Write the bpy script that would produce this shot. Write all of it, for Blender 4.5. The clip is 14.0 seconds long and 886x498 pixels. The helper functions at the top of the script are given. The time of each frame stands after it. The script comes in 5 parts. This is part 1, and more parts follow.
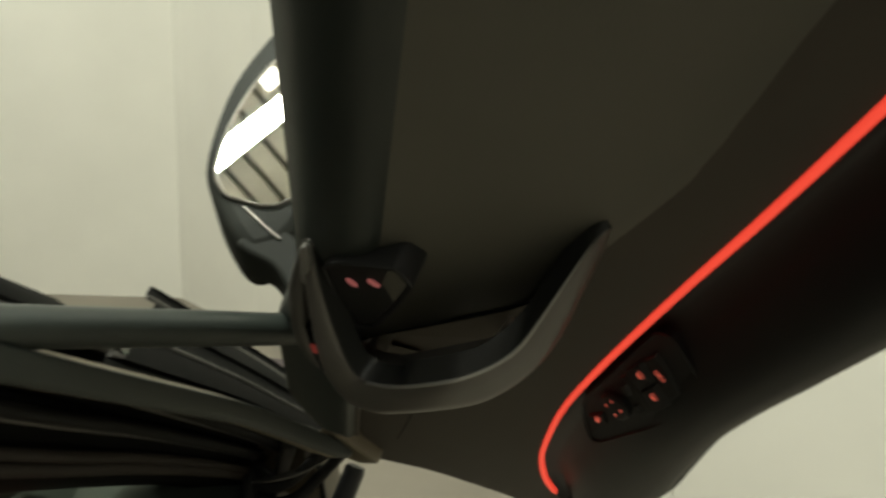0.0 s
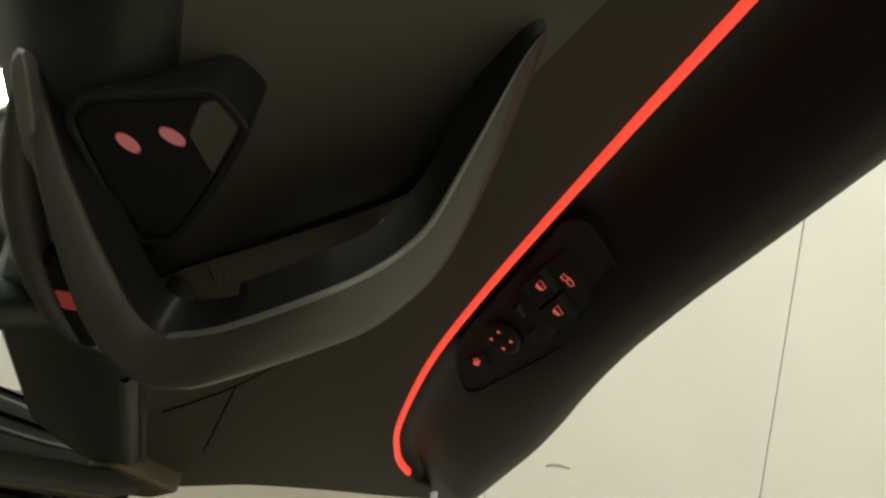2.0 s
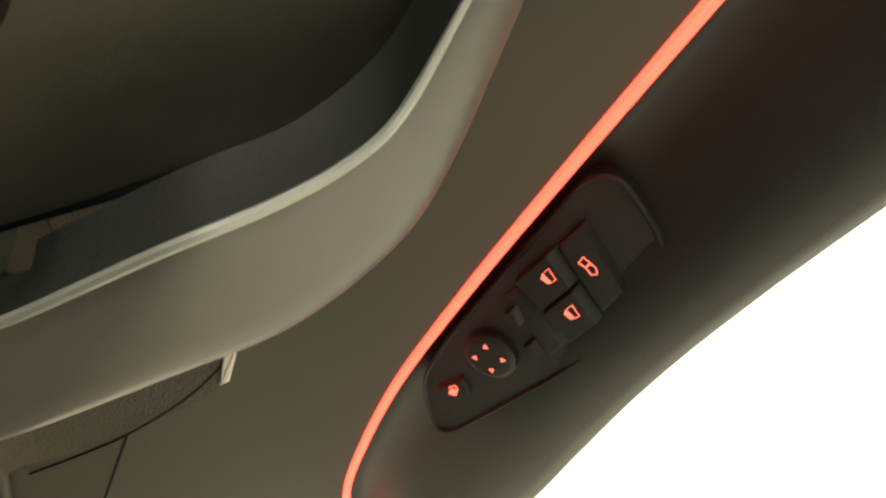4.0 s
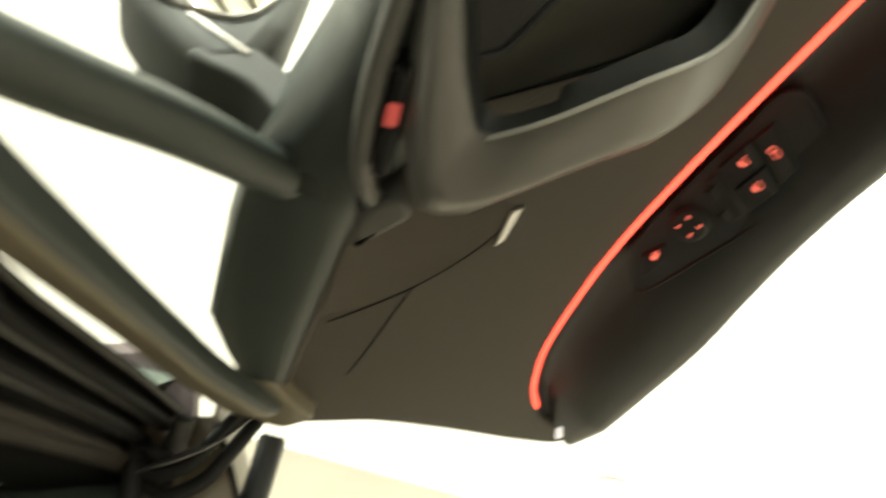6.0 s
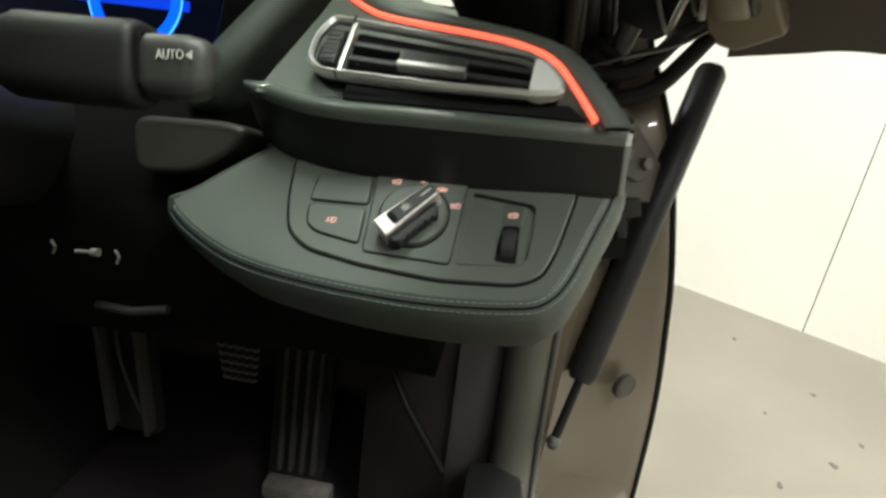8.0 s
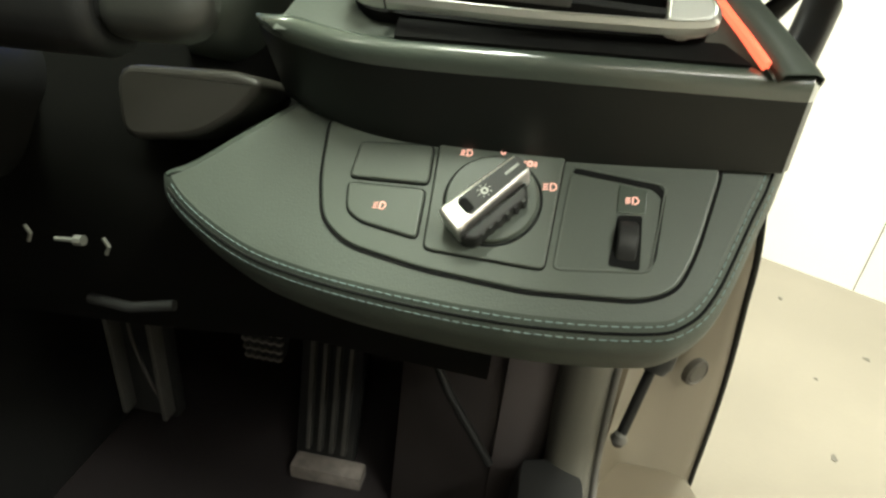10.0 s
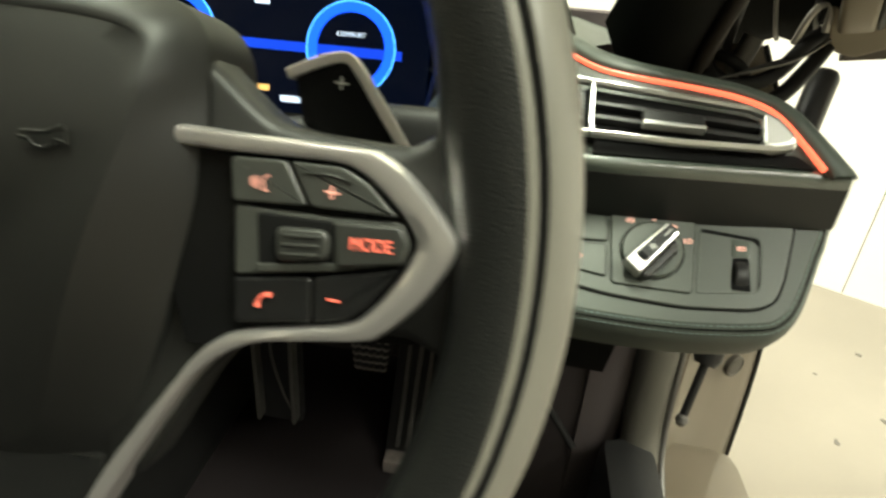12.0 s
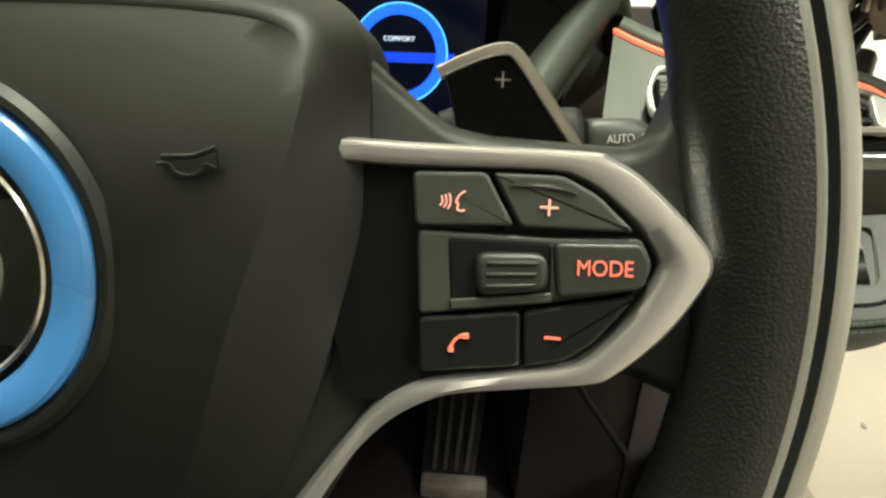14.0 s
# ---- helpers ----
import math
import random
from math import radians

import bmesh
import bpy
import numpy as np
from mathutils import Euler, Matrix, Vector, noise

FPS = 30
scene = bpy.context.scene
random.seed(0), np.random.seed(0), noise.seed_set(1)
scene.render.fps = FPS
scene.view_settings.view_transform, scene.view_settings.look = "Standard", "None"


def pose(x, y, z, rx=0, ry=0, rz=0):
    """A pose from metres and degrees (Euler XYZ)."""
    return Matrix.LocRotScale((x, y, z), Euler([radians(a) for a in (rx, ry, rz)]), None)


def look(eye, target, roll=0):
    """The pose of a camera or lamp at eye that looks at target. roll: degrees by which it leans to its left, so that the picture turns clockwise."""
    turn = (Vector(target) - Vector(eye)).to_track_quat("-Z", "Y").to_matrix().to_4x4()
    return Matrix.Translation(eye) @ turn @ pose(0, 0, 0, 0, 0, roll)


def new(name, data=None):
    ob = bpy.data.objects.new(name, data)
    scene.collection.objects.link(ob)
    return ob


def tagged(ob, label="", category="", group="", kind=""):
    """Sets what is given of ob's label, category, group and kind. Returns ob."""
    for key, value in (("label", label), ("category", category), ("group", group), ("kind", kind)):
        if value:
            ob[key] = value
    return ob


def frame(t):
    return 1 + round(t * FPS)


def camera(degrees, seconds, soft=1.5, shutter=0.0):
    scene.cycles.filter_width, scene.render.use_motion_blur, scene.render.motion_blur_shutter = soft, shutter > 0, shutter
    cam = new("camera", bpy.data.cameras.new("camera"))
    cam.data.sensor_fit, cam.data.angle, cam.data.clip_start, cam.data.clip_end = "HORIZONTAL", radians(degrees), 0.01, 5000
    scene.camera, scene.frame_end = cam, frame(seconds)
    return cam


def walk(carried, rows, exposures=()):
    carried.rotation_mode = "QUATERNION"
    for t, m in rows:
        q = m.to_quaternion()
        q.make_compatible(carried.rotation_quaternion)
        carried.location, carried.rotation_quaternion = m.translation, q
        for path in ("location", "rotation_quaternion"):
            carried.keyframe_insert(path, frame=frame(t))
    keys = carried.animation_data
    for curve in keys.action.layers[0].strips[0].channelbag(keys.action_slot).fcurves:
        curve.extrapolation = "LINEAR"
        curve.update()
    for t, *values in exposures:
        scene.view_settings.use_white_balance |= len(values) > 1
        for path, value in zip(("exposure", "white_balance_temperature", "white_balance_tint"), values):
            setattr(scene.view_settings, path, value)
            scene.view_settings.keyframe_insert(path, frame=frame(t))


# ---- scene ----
cam = camera(73.72, 14.0, soft=2.6, shutter=0.5)

PATH = [
    (0, (0.52549, 0.60896, 1.07999), (0.2573, 2.5439, 0.6509), 3.59),
    (0.5, (0.51308, 0.62427, 1.06807), (0.6255, 2.5792, 0.6614), 2.47),
    (1, (0.50685, 0.64589, 1.04462), (0.7928, 2.5844, 0.6443), 2.29),
    (1.5, (0.49563, 0.66539, 1.02768), (0.8868, 2.5870, 0.6346), 2.46),
    (2, (0.49327, 0.69341, 1.00953), (0.9496, 2.6040, 0.6337), 2.57),
    (2.5, (0.49783, 0.72387, 0.99337), (0.9859, 2.6350, 0.6626), 2.65),
    (3, (0.50719, 0.75840, 0.97777), (1.0304, 2.6707, 0.7142), 2.89),
    (3.2, (0.50882, 0.76933, 0.97484), (1.0617, 2.6749, 0.7237), 2.53),
    (5.3, (0.47836, 0.74623, 0.97853), (1.1174, 2.6228, 0.7134), 2.84),
    (5.5, (0.46440, 0.73045, 0.97717), (1.0791, 2.6121, 0.6918), 3.04),
    (6, (0.39385, 0.66754, 0.92960), (0.7736, 2.6138, 0.6692), 4.00),
    (6.5, (0.32323, 0.63732, 0.86971), (0.4350, 2.6071, 0.5416), 5.90),
    (7, (0.26424, 0.63192, 0.80779), (0.1901, 2.5678, 0.3108), 6.66),
    (7.5, (0.22422, 0.64586, 0.73877), (0.0633, 2.5266, 0.0778), 6.79),
    (8, (0.19512, 0.67476, 0.69973), (-0.0017, 2.4994, -0.0953), 6.41),
    (8.5, (0.17643, 0.70972, 0.68908), (-0.0385, 2.5034, -0.1691), 6.08),
    (8.7, (0.17069, 0.72006, 0.68368), (-0.0492, 2.5039, -0.1935), 6.00),
    (10.8, (0.15415, 0.74368, 0.68423), (-0.0768, 2.4730, -0.2936), 5.55),
    (11, (0.14882, 0.72925, 0.69406), (-0.0826, 2.4572, -0.2861), 5.47),
    (11.5, (0.13634, 0.67897, 0.72967), (-0.1042, 2.4114, -0.2404), 5.08),
    (12, (0.07214, 0.62965, 0.74143), (-0.1149, 2.4017, -0.1669), 4.47),
    (12.5, (0.03929, 0.63414, 0.74674), (-0.1007, 2.4171, -0.1485), 3.55),
    (13, (0.02501, 0.64087, 0.73941), (-0.1043, 2.4296, -0.1459), 2.95),
    (13.5, (0.01602, 0.64462, 0.73264), (-0.1123, 2.4347, -0.1502), 2.11),
    (14, (0.01568, 0.64859, 0.73019), (-0.1084, 2.4409, -0.1487), 1.41),
]
EXPOSURES = [(0.0, -0.85, 6450, 10), (0.5, -0.65, 6450, 10), (1.5, -0.5, 6400, 10), (2.0, -0.6, 6400, 12), (2.5, 0.38, 6400, 10), (3.0, 0.98, 6500, 10), (5.5, 1.6, 6500, 10), (6.0, 1.2, 6500, 10), (6.5, 0.65, 6500, 11), (7.0, 0.33, 6000, 15), (7.5, 0.15, 6000, 18), (8.5, 0.35, 6200, 14), (11.0, 0.7, 6600, 10), (14.0, 0.65, 6750, 13)]
walk(cam, [(t, look(eye, target, roll)) for t, eye, target, roll in PATH], EXPOSURES)

# ---- world and lamps ----
world = bpy.data.worlds.new("garage_dark")
world.use_nodes = True
world.node_tree.nodes["Background"].inputs[0].default_value = (0.9, 0.95, 0.8, 1)
world.node_tree.nodes["Background"].inputs[1].default_value = 0.02
scene.world = world


def area_lamp(name, place, target, sx, sy, watts, colour):
    data = bpy.data.lights.new(name, "AREA")
    data.shape, data.size, data.size_y, data.energy, data.color = "RECTANGLE", sx, sy, watts, colour
    ob = new(name, data)
    ob.matrix_world = look(place, target)
    return ob


TUBE = (0.96, 1.0, 0.86)
# first tube shows in the mirror; the other five are unseen, added as fill
TUBES_AND_FILL = [(0.02, 0.92, -32, 112), (2.1, -0.1, -32, 150), (0.9, -1.8, -32, 12), (2.3, -1.2, -32, 45), (-1.6, -1.0, -32, 6), (-2.6, 2.2, -32, 95)]
for lx, ly, turn, watts in TUBES_AND_FILL:
    tl = area_lamp("tube_and_fill_light", (lx, ly, 3.38), (lx, ly, 0), 0.09, 1.5, watts, TUBE)
    tl.matrix_world = pose(lx, ly, 3.38, 0, 0, turn)


# ---- materials ----
def mat(name, colour, rough=0.5, metal=0.0, grain=0.0, scale=400.0, stain=0.12, stain_scale=6.0, emit=None, power=0.0, coat=0.0, spec=0.5, kind="noise"):
    m = bpy.data.materials.new(name)
    m.use_nodes = True
    nt = m.node_tree
    b = nt.nodes["Principled BSDF"]
    b.inputs["Roughness"].default_value = rough
    b.inputs["Metallic"].default_value = metal
    b.inputs["Coat Weight"].default_value = coat
    b.inputs["Specular IOR Level"].default_value = spec
    tc = nt.nodes.new("ShaderNodeTexCoord")
    big = nt.nodes.new("ShaderNodeTexNoise")
    big.inputs["Scale"].default_value = stain_scale
    big.inputs["Detail"].default_value = 6
    nt.links.new(tc.outputs["Object"], big.inputs["Vector"])
    ramp = nt.nodes.new("ShaderNodeMapRange")
    ramp.inputs["From Min"].default_value, ramp.inputs["From Max"].default_value = 0.3, 0.7
    ramp.inputs["To Min"].default_value, ramp.inputs["To Max"].default_value = 1 - stain, 1 + stain
    nt.links.new(big.outputs["Fac"], ramp.inputs["Value"])
    mul = nt.nodes.new("ShaderNodeVectorMath")
    mul.operation = "SCALE"
    mul.inputs[0].default_value = colour
    nt.links.new(ramp.outputs["Result"], mul.inputs["Scale"])
    nt.links.new(mul.outputs["Vector"], b.inputs["Base Color"])
    rr = nt.nodes.new("ShaderNodeMapRange")
    rr.inputs["From Min"].default_value, rr.inputs["From Max"].default_value = 0.3, 0.7
    rr.inputs["To Min"].default_value, rr.inputs["To Max"].default_value = max(0.02, rough * 0.88), min(1, rough * 1.12)
    nt.links.new(big.outputs["Fac"], rr.inputs["Value"])
    nt.links.new(rr.outputs["Result"], b.inputs["Roughness"])
    if grain > 0:
        if kind == "voronoi":
            fine = nt.nodes.new("ShaderNodeTexVoronoi")
            out = fine.outputs["Distance"]
        else:
            fine = nt.nodes.new("ShaderNodeTexNoise")
            fine.inputs["Detail"].default_value = 4
            out = fine.outputs["Fac"]
        fine.inputs["Scale"].default_value = scale
        nt.links.new(tc.outputs["Object"], fine.inputs["Vector"])
        bump = nt.nodes.new("ShaderNodeBump")
        bump.inputs["Strength"].default_value = grain
        bump.inputs["Distance"].default_value = 0.0006
        nt.links.new(out, bump.inputs["Height"])
        nt.links.new(bump.outputs["Normal"], b.inputs["Normal"])
    if emit:
        b.inputs["Emission Color"].default_value = (*emit, 1)
        b.inputs["Emission Strength"].default_value = power
    return m


DASH = mat("dash_leather", (0.048, 0.058, 0.048), 0.52, grain=0.10, scale=1600, kind="voronoi")
PANEL = mat("switch_plastic", (0.057, 0.067, 0.056), 0.45, grain=0.12, scale=1500)
BLACK = mat("black_plastic", (0.02, 0.02, 0.02), 0.42, spec=0.3, grain=0.15, scale=1200)
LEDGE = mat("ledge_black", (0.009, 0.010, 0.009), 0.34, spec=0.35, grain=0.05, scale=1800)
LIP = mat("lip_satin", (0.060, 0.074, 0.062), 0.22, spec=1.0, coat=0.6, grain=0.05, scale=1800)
PILLAR = mat("pillar_black", (0.006, 0.006, 0.0055), 0.7, spec=0.05, grain=0.1, scale=900)
HEADLINE = mat("headlining", (0.16, 0.16, 0.15), 0.9, grain=0.4, scale=900)
DEEP = mat("gap_black", (0.006, 0.006, 0.006), 0.8, spec=0.1)
GLOSS = mat("gloss_black", (0.005, 0.005, 0.005), 0.22, spec=0.18)
DOORP = mat("door_brown", (0.069, 0.059, 0.048), 0.6, spec=0.3, grain=0.1, scale=900)
DOORU = mat("door_upper", (0.098, 0.093, 0.075), 0.58, grain=0.08, scale=900, kind="voronoi")
DOORA = mat("armrest_black", (0.0165, 0.017, 0.016), 0.44, spec=0.42, grain=0.1, scale=900, kind="voronoi")
BELT = mat("belt_trim", (0.027, 0.033, 0.029), 0.42, spec=0.4, grain=0.15, scale=800)
SATIN = mat("satin_silver", (0.82, 0.79, 0.77), 0.30, 0.90, stain=0.04)
HANDLE = mat("handle_satin", (0.105, 0.098, 0.088), 0.36, 0.15, stain=0.05)
ARMM = mat("handle_arm_grey", (0.068, 0.065, 0.058), 0.42, spec=0.4, grain=0.08, scale=1200)
EDGEM = mat("handle_edge_grey", (0.34, 0.34, 0.32), 0.42, 0.6, stain=0.04)
VENTM = mat("vent_satin", (0.70, 0.70, 0.68), 0.30, 0.85, stain=0.04)
VENDM = mat("vent_end_silver", (0.82, 0.82, 0.80), 0.34, 0.45, stain=0.04)
CHROME = mat("chrome", (0.85, 0.85, 0.82), 0.20, 1.0, stain=0.03)
LEATHER = mat("wheel_leather", (0.0085, 0.009, 0.0085), 0.36, spec=0.55, grain=0.19, scale=1300, kind="voronoi")
AIRBAG = mat("airbag_cover", (0.0062, 0.0064, 0.0056), 0.5, spec=0.42, grain=0.06, scale=1400)
CARPET = mat("carpet", (0.068, 0.057, 0.056), 0.95, spec=0.1, grain=0.9, scale=700)
FRAMEM = mat("frame_bronze", (0.165, 0.137, 0.092), 0.42, 0.15, stain=0.08, coat=0.2)
PAINT = mat("bronze_paint", (0.125, 0.103, 0.073), 0.38, 0.25, stain=0.08, coat=0.4)
RUBBER = mat("rubber_seal", (0.010, 0.0095, 0.009), 0.55, spec=0.18, grain=0.2, scale=600)
DARKP = mat("shroud_black", (0.010, 0.010, 0.010), 0.5, spec=0.25, grain=0.15, scale=1200)
MIRSHELL = mat("mirror_shell_black", (0.028, 0.030, 0.026), 0.6, spec=0.2, grain=0.15, scale=900)
SHROUDM = mat("shroud_grey", (0.024, 0.022, 0.019), 0.5, spec=0.3, grain=0.15, scale=1200)
HINGEM = mat("hinge_brown_grey", (0.075, 0.064, 0.055), 0.5, 0.3, stain=0.35, stain_scale=40)
FLOORC = mat("floor_carpet", (0.024, 0.020, 0.021), 0.95, spec=0.1, grain=0.9, scale=700)
PLATEM = mat("pedal_plate", (0.22, 0.19, 0.175), 0.45, 0.2, stain=0.25, stain_scale=90)
PLUGM = mat("plug_grey", (0.065, 0.058, 0.048), 0.6, grain=0.15, scale=700)
# paler than the leather: light on the rim's outward faces, put into colour
RIMLIT = mat("rim_lit", (0.115, 0.11, 0.093), 0.36, grain=0.08, scale=1500)
DULL = mat("dull_metal", (0.13, 0.125, 0.115), 0.5, 0.5)
SEALB = mat("seal_brown", (0.026, 0.021, 0.017), 0.6, spec=0.2, grain=0.2, scale=600)
SPOT = mat("floor_spot", (0.10, 0.09, 0.075), 0.8)
KEYM = mat("key_mark", (0.16, 0.16, 0.145), 0.6)
STEEL = mat("worn_steel", (0.35, 0.33, 0.30), 0.4, 0.9)
STITCH = mat("stitch_thread", (0.15, 0.21, 0.21), 0.7)
PADM = mat("pad_grey", (0.080, 0.075, 0.062), 0.55, grain=0.15, scale=900)
RED = mat("ambient_light", (0.4, 0.05, 0.03), 0.4, emit=(1.0, 0.070, 0.038), power=1.5)
REDV = mat("vent_light", (0.4, 0.08, 0.04), 0.4, emit=(1.0, 0.135, 0.065), power=1.5)
ICON = mat("icon_lit", (0.4, 0.1, 0.06), 0.4, emit=(1.0, 0.16, 0.10), power=0.75)
ICONP = mat("icon_pale", (0.4, 0.2, 0.15), 0.4, emit=(1.0, 0.50, 0.38), power=0.85)
ICONW = mat("icon_warm", (0.4, 0.2, 0.15), 0.4, emit=(1.0, 0.42, 0.30), power=0.7)
ICONM = mat("icon_dim", (0.3, 0.1, 0.08), 0.4, emit=(1.0, 0.28, 0.26), power=0.32)
ICOND = mat("icon_deep_red", (0.3, 0.06, 0.05), 0.4, emit=(1.0, 0.10, 0.08), power=0.14)
BTNB = mat("switch_black", (0.011, 0.011, 0.0105), 0.46, spec=0.35, grain=0.08, scale=1500)
WHITEI = mat("icon_grey", (0.45, 0.45, 0.42), 0.5)
SCREEN = mat("screen_black", (0.004, 0.004, 0.006), 0.15, emit=(0.0, 0.008, 0.04), power=0.12)
BLUE = mat("gauge_blue", (0.0, 0.02, 0.3), 0.3, emit=(0.005, 0.09, 1.0), power=1.6)
BLUEHI = mat("gauge_rim", (0.1, 0.3, 0.8), 0.3, emit=(0.05, 0.35, 1.0), power=2.0)
BLUELO = mat("gauge_band", (0.0, 0.02, 0.2), 0.3, emit=(0.005, 0.05, 0.7), power=0.9)
TEXTW = mat("screen_text", (0.5, 0.6, 0.7), 0.4, emit=(0.6, 0.75, 0.95), power=1.0)
RING = mat("badge_blue", (0.05, 0.20, 0.48), 0.28, stain=0.04, coat=0.3)
BADGEW = mat("badge_white", (0.6, 0.6, 0.58), 0.3)
WALLM = mat("wall_cream", (0.80, 0.775, 0.70), 0.75, grain=0.3, scale=60, stain=0.03, stain_scale=2.5)
FLOORM = mat("floor_concrete", (0.205, 0.182, 0.146), 0.7, grain=0.4, scale=120, stain=0.10, stain_scale=3.0)
ROOFM = mat("roof_sheet", (0.32, 0.31, 0.27), 0.6)
RIBM = mat("roof_rib", (0.74, 0.72, 0.64), 0.6)
TUBEM = mat("tube_glow", (0.9, 0.9, 0.85), 0.4, emit=(1.0, 0.95, 0.82), power=9.0)
MARK = mat("scuff", (0.30, 0.26, 0.20), 0.8)
MIRROR = mat("mirror_glass", (0.86, 0.87, 0.84), 0.015, 1.0, stain=0.01)


def glass(name, tint):
    m = bpy.data.materials.new(name)
    m.use_nodes = True
    nt = m.node_tree
    out = nt.nodes["Material Output"]
    nt.nodes.remove(nt.nodes["Principled BSDF"])
    tr, gl, mx, fr = (nt.nodes.new(k) for k in ("ShaderNodeBsdfTransparent", "ShaderNodeBsdfGlossy", "ShaderNodeMixShader", "ShaderNodeFresnel"))
    tr.inputs[0].default_value = (*tint, 1)
    gl.inputs["Roughness"].default_value = 0.02
    fr.inputs["IOR"].default_value = 1.3
    weak = nt.nodes.new("ShaderNodeMath")
    weak.operation = "MULTIPLY"
    weak.inputs[1].default_value = 0.2
    nt.links.new(fr.outputs[0], weak.inputs[0])
    nt.links.new(weak.outputs[0], mx.inputs[0])
    nt.links.new(tr.outputs[0], mx.inputs[1])
    nt.links.new(gl.outputs[0], mx.inputs[2])
    nt.links.new(mx.outputs[0], out.inputs[0])
    return m


MESH = mat("pocket_mesh", (0.075, 0.064, 0.052), 0.7, spec=0.2, grain=0.9, scale=700, kind="voronoi")
GLASS = glass("windscreen_glass", (0.84, 0.89, 0.82))


# ---- mesh helpers ----
def axes(o, x, y, n):
    m = Matrix((x, y, n)).transposed().to_4x4()
    m.translation = o
    return m


def thing(name, label, category, m=None, group="", kind=""):
    ob = new(name)
    ob.empty_display_size = 0.05
    if m is not None:
        ob.matrix_world = m
    return tagged(ob, label, category, group, kind)


def part(name, bm, material, parent=None, label="", soft=28):
    me = bpy.data.meshes.new(name)
    bmesh.ops.recalc_face_normals(bm, faces=bm.faces)
    bm.to_mesh(me)
    bm.free()
    me.materials.append(material)
    if soft:
        me.shade_smooth()
        me.set_sharp_from_angle(angle=radians(soft))
        for pg in me.polygons:
            if len(pg.vertices) > 6:
                pg.use_smooth = False
    ob = new(name, me)
    if parent is not None:
        ob.parent = parent
    if label:
        ob["label"] = label
    return ob


def spline(points, steps=6, closed=False):
    """A Catmull-Rom curve through the points."""
    pts = [Vector(p) for p in points]
    n = len(pts)
    out = []
    for i in range(n if closed else n - 1):
        p0 = pts[(i - 1) % n] if closed or i > 0 else pts[0] * 2 - pts[1]
        p1, p2 = pts[i], pts[(i + 1) % n]
        p3 = pts[(i + 2) % n] if closed or i + 2 < n else p2 * 2 - p1
        for k in range(steps):
            t = k / steps
            out.append(0.5 * ((2 * p1) + (p2 - p0) * t + (2 * p0 - 5 * p1 + 4 * p2 - p3) * t * t + (3 * p1 - p0 - 3 * p2 + p3) * t ** 3))
    if not closed:
        out.append(pts[-1])
    return out


def mm(pairs):
    return [tuple(v / 1000 for v in p) for p in pairs]


def rounded(points, r, steps=4):
    """A closed outline with its corners rounded."""
    pts = [Vector((p[0], p[1])) for p in points]
    out = []
    n = len(pts)
    for i in range(n):
        a, b, c = pts[i - 1], pts[i], pts[(i + 1) % n]
        u, v = (a - b), (c - b)
        d = min(r, u.length * 0.45, v.length * 0.45)
        s, e = b + u.normalized() * d, b + v.normalized() * d
        for k in range(steps + 1):
            t = k / steps
            out.append((1 - t) ** 2 * s + 2 * t * (1 - t) * b + t * t * e)
    return out


def area2(pts):
    return 0.5 * sum(pts[i - 1][0] * pts[i][1] - pts[i][0] * pts[i - 1][1] for i in range(len(pts)))


def inset(points, d):
    """The closed outline moved inwards by d."""
    pts = [Vector((p[0], p[1])) for p in points]
    sgn = 1 if area2(pts) > 0 else -1
    out = []
    n = len(pts)
    for i in range(n):
        t1 = (pts[i] - pts[i - 1])
        t2 = (pts[(i + 1) % n] - pts[i])
        t1 = t1.normalized() if t1.length > 1e-9 else t2.normalized()
        t2 = t2.normalized() if t2.length > 1e-9 else t1
        n1, n2 = Vector((-t1.y, t1.x)) * sgn, Vector((-t2.y, t2.x)) * sgn
        b = n1 + n2
        b = b.normalized() if b.length > 1e-6 else n1
        k = max(0.5, b.dot(n1))
        out.append(pts[i] + b * (d / k))
    return out


def rows_mesh(rows, closed=False, cap0=False, cap1=False, bm=None):
    """A skin over rows of equally many points."""
    bm = bm or bmesh.new()
    vs = [[bm.verts.new(p) for p in row] for row in rows]
    n = len(rows[0])
    for a, b in zip(vs, vs[1:]):
        for i in range(n if closed else n - 1):
            j = (i + 1) % n
            bm.faces.new((a[i], a[j], b[j], b[i]))
    if cap0:
        bm.faces.new(vs[0][::-1])
    if cap1:
        bm.faces.new(vs[-1])
    return bm


def prism(points, z0, z1, edge=0.0, steps=3, top=None, bm=None):
    """A slab on a closed outline from z0 to z1, its upper edge rounded. top: a function that lifts the upper points."""
    pts = [Vector((p[0], p[1])) for p in points]
    rows = [[(p.x, p.y, z0) for p in pts]]
    if edge > 0:
        for k in range(steps + 1):
            a = math.pi / 2 * k / steps
            q = inset(pts, edge * (1 - math.cos(a)))
            rows.append([(p.x, p.y, z1 - edge + edge * math.sin(a)) for p in q])
    else:
        rows.append([(p.x, p.y, z1) for p in pts])
    return rows_mesh(rows, closed=True, cap0=True, cap1=True, bm=bm)


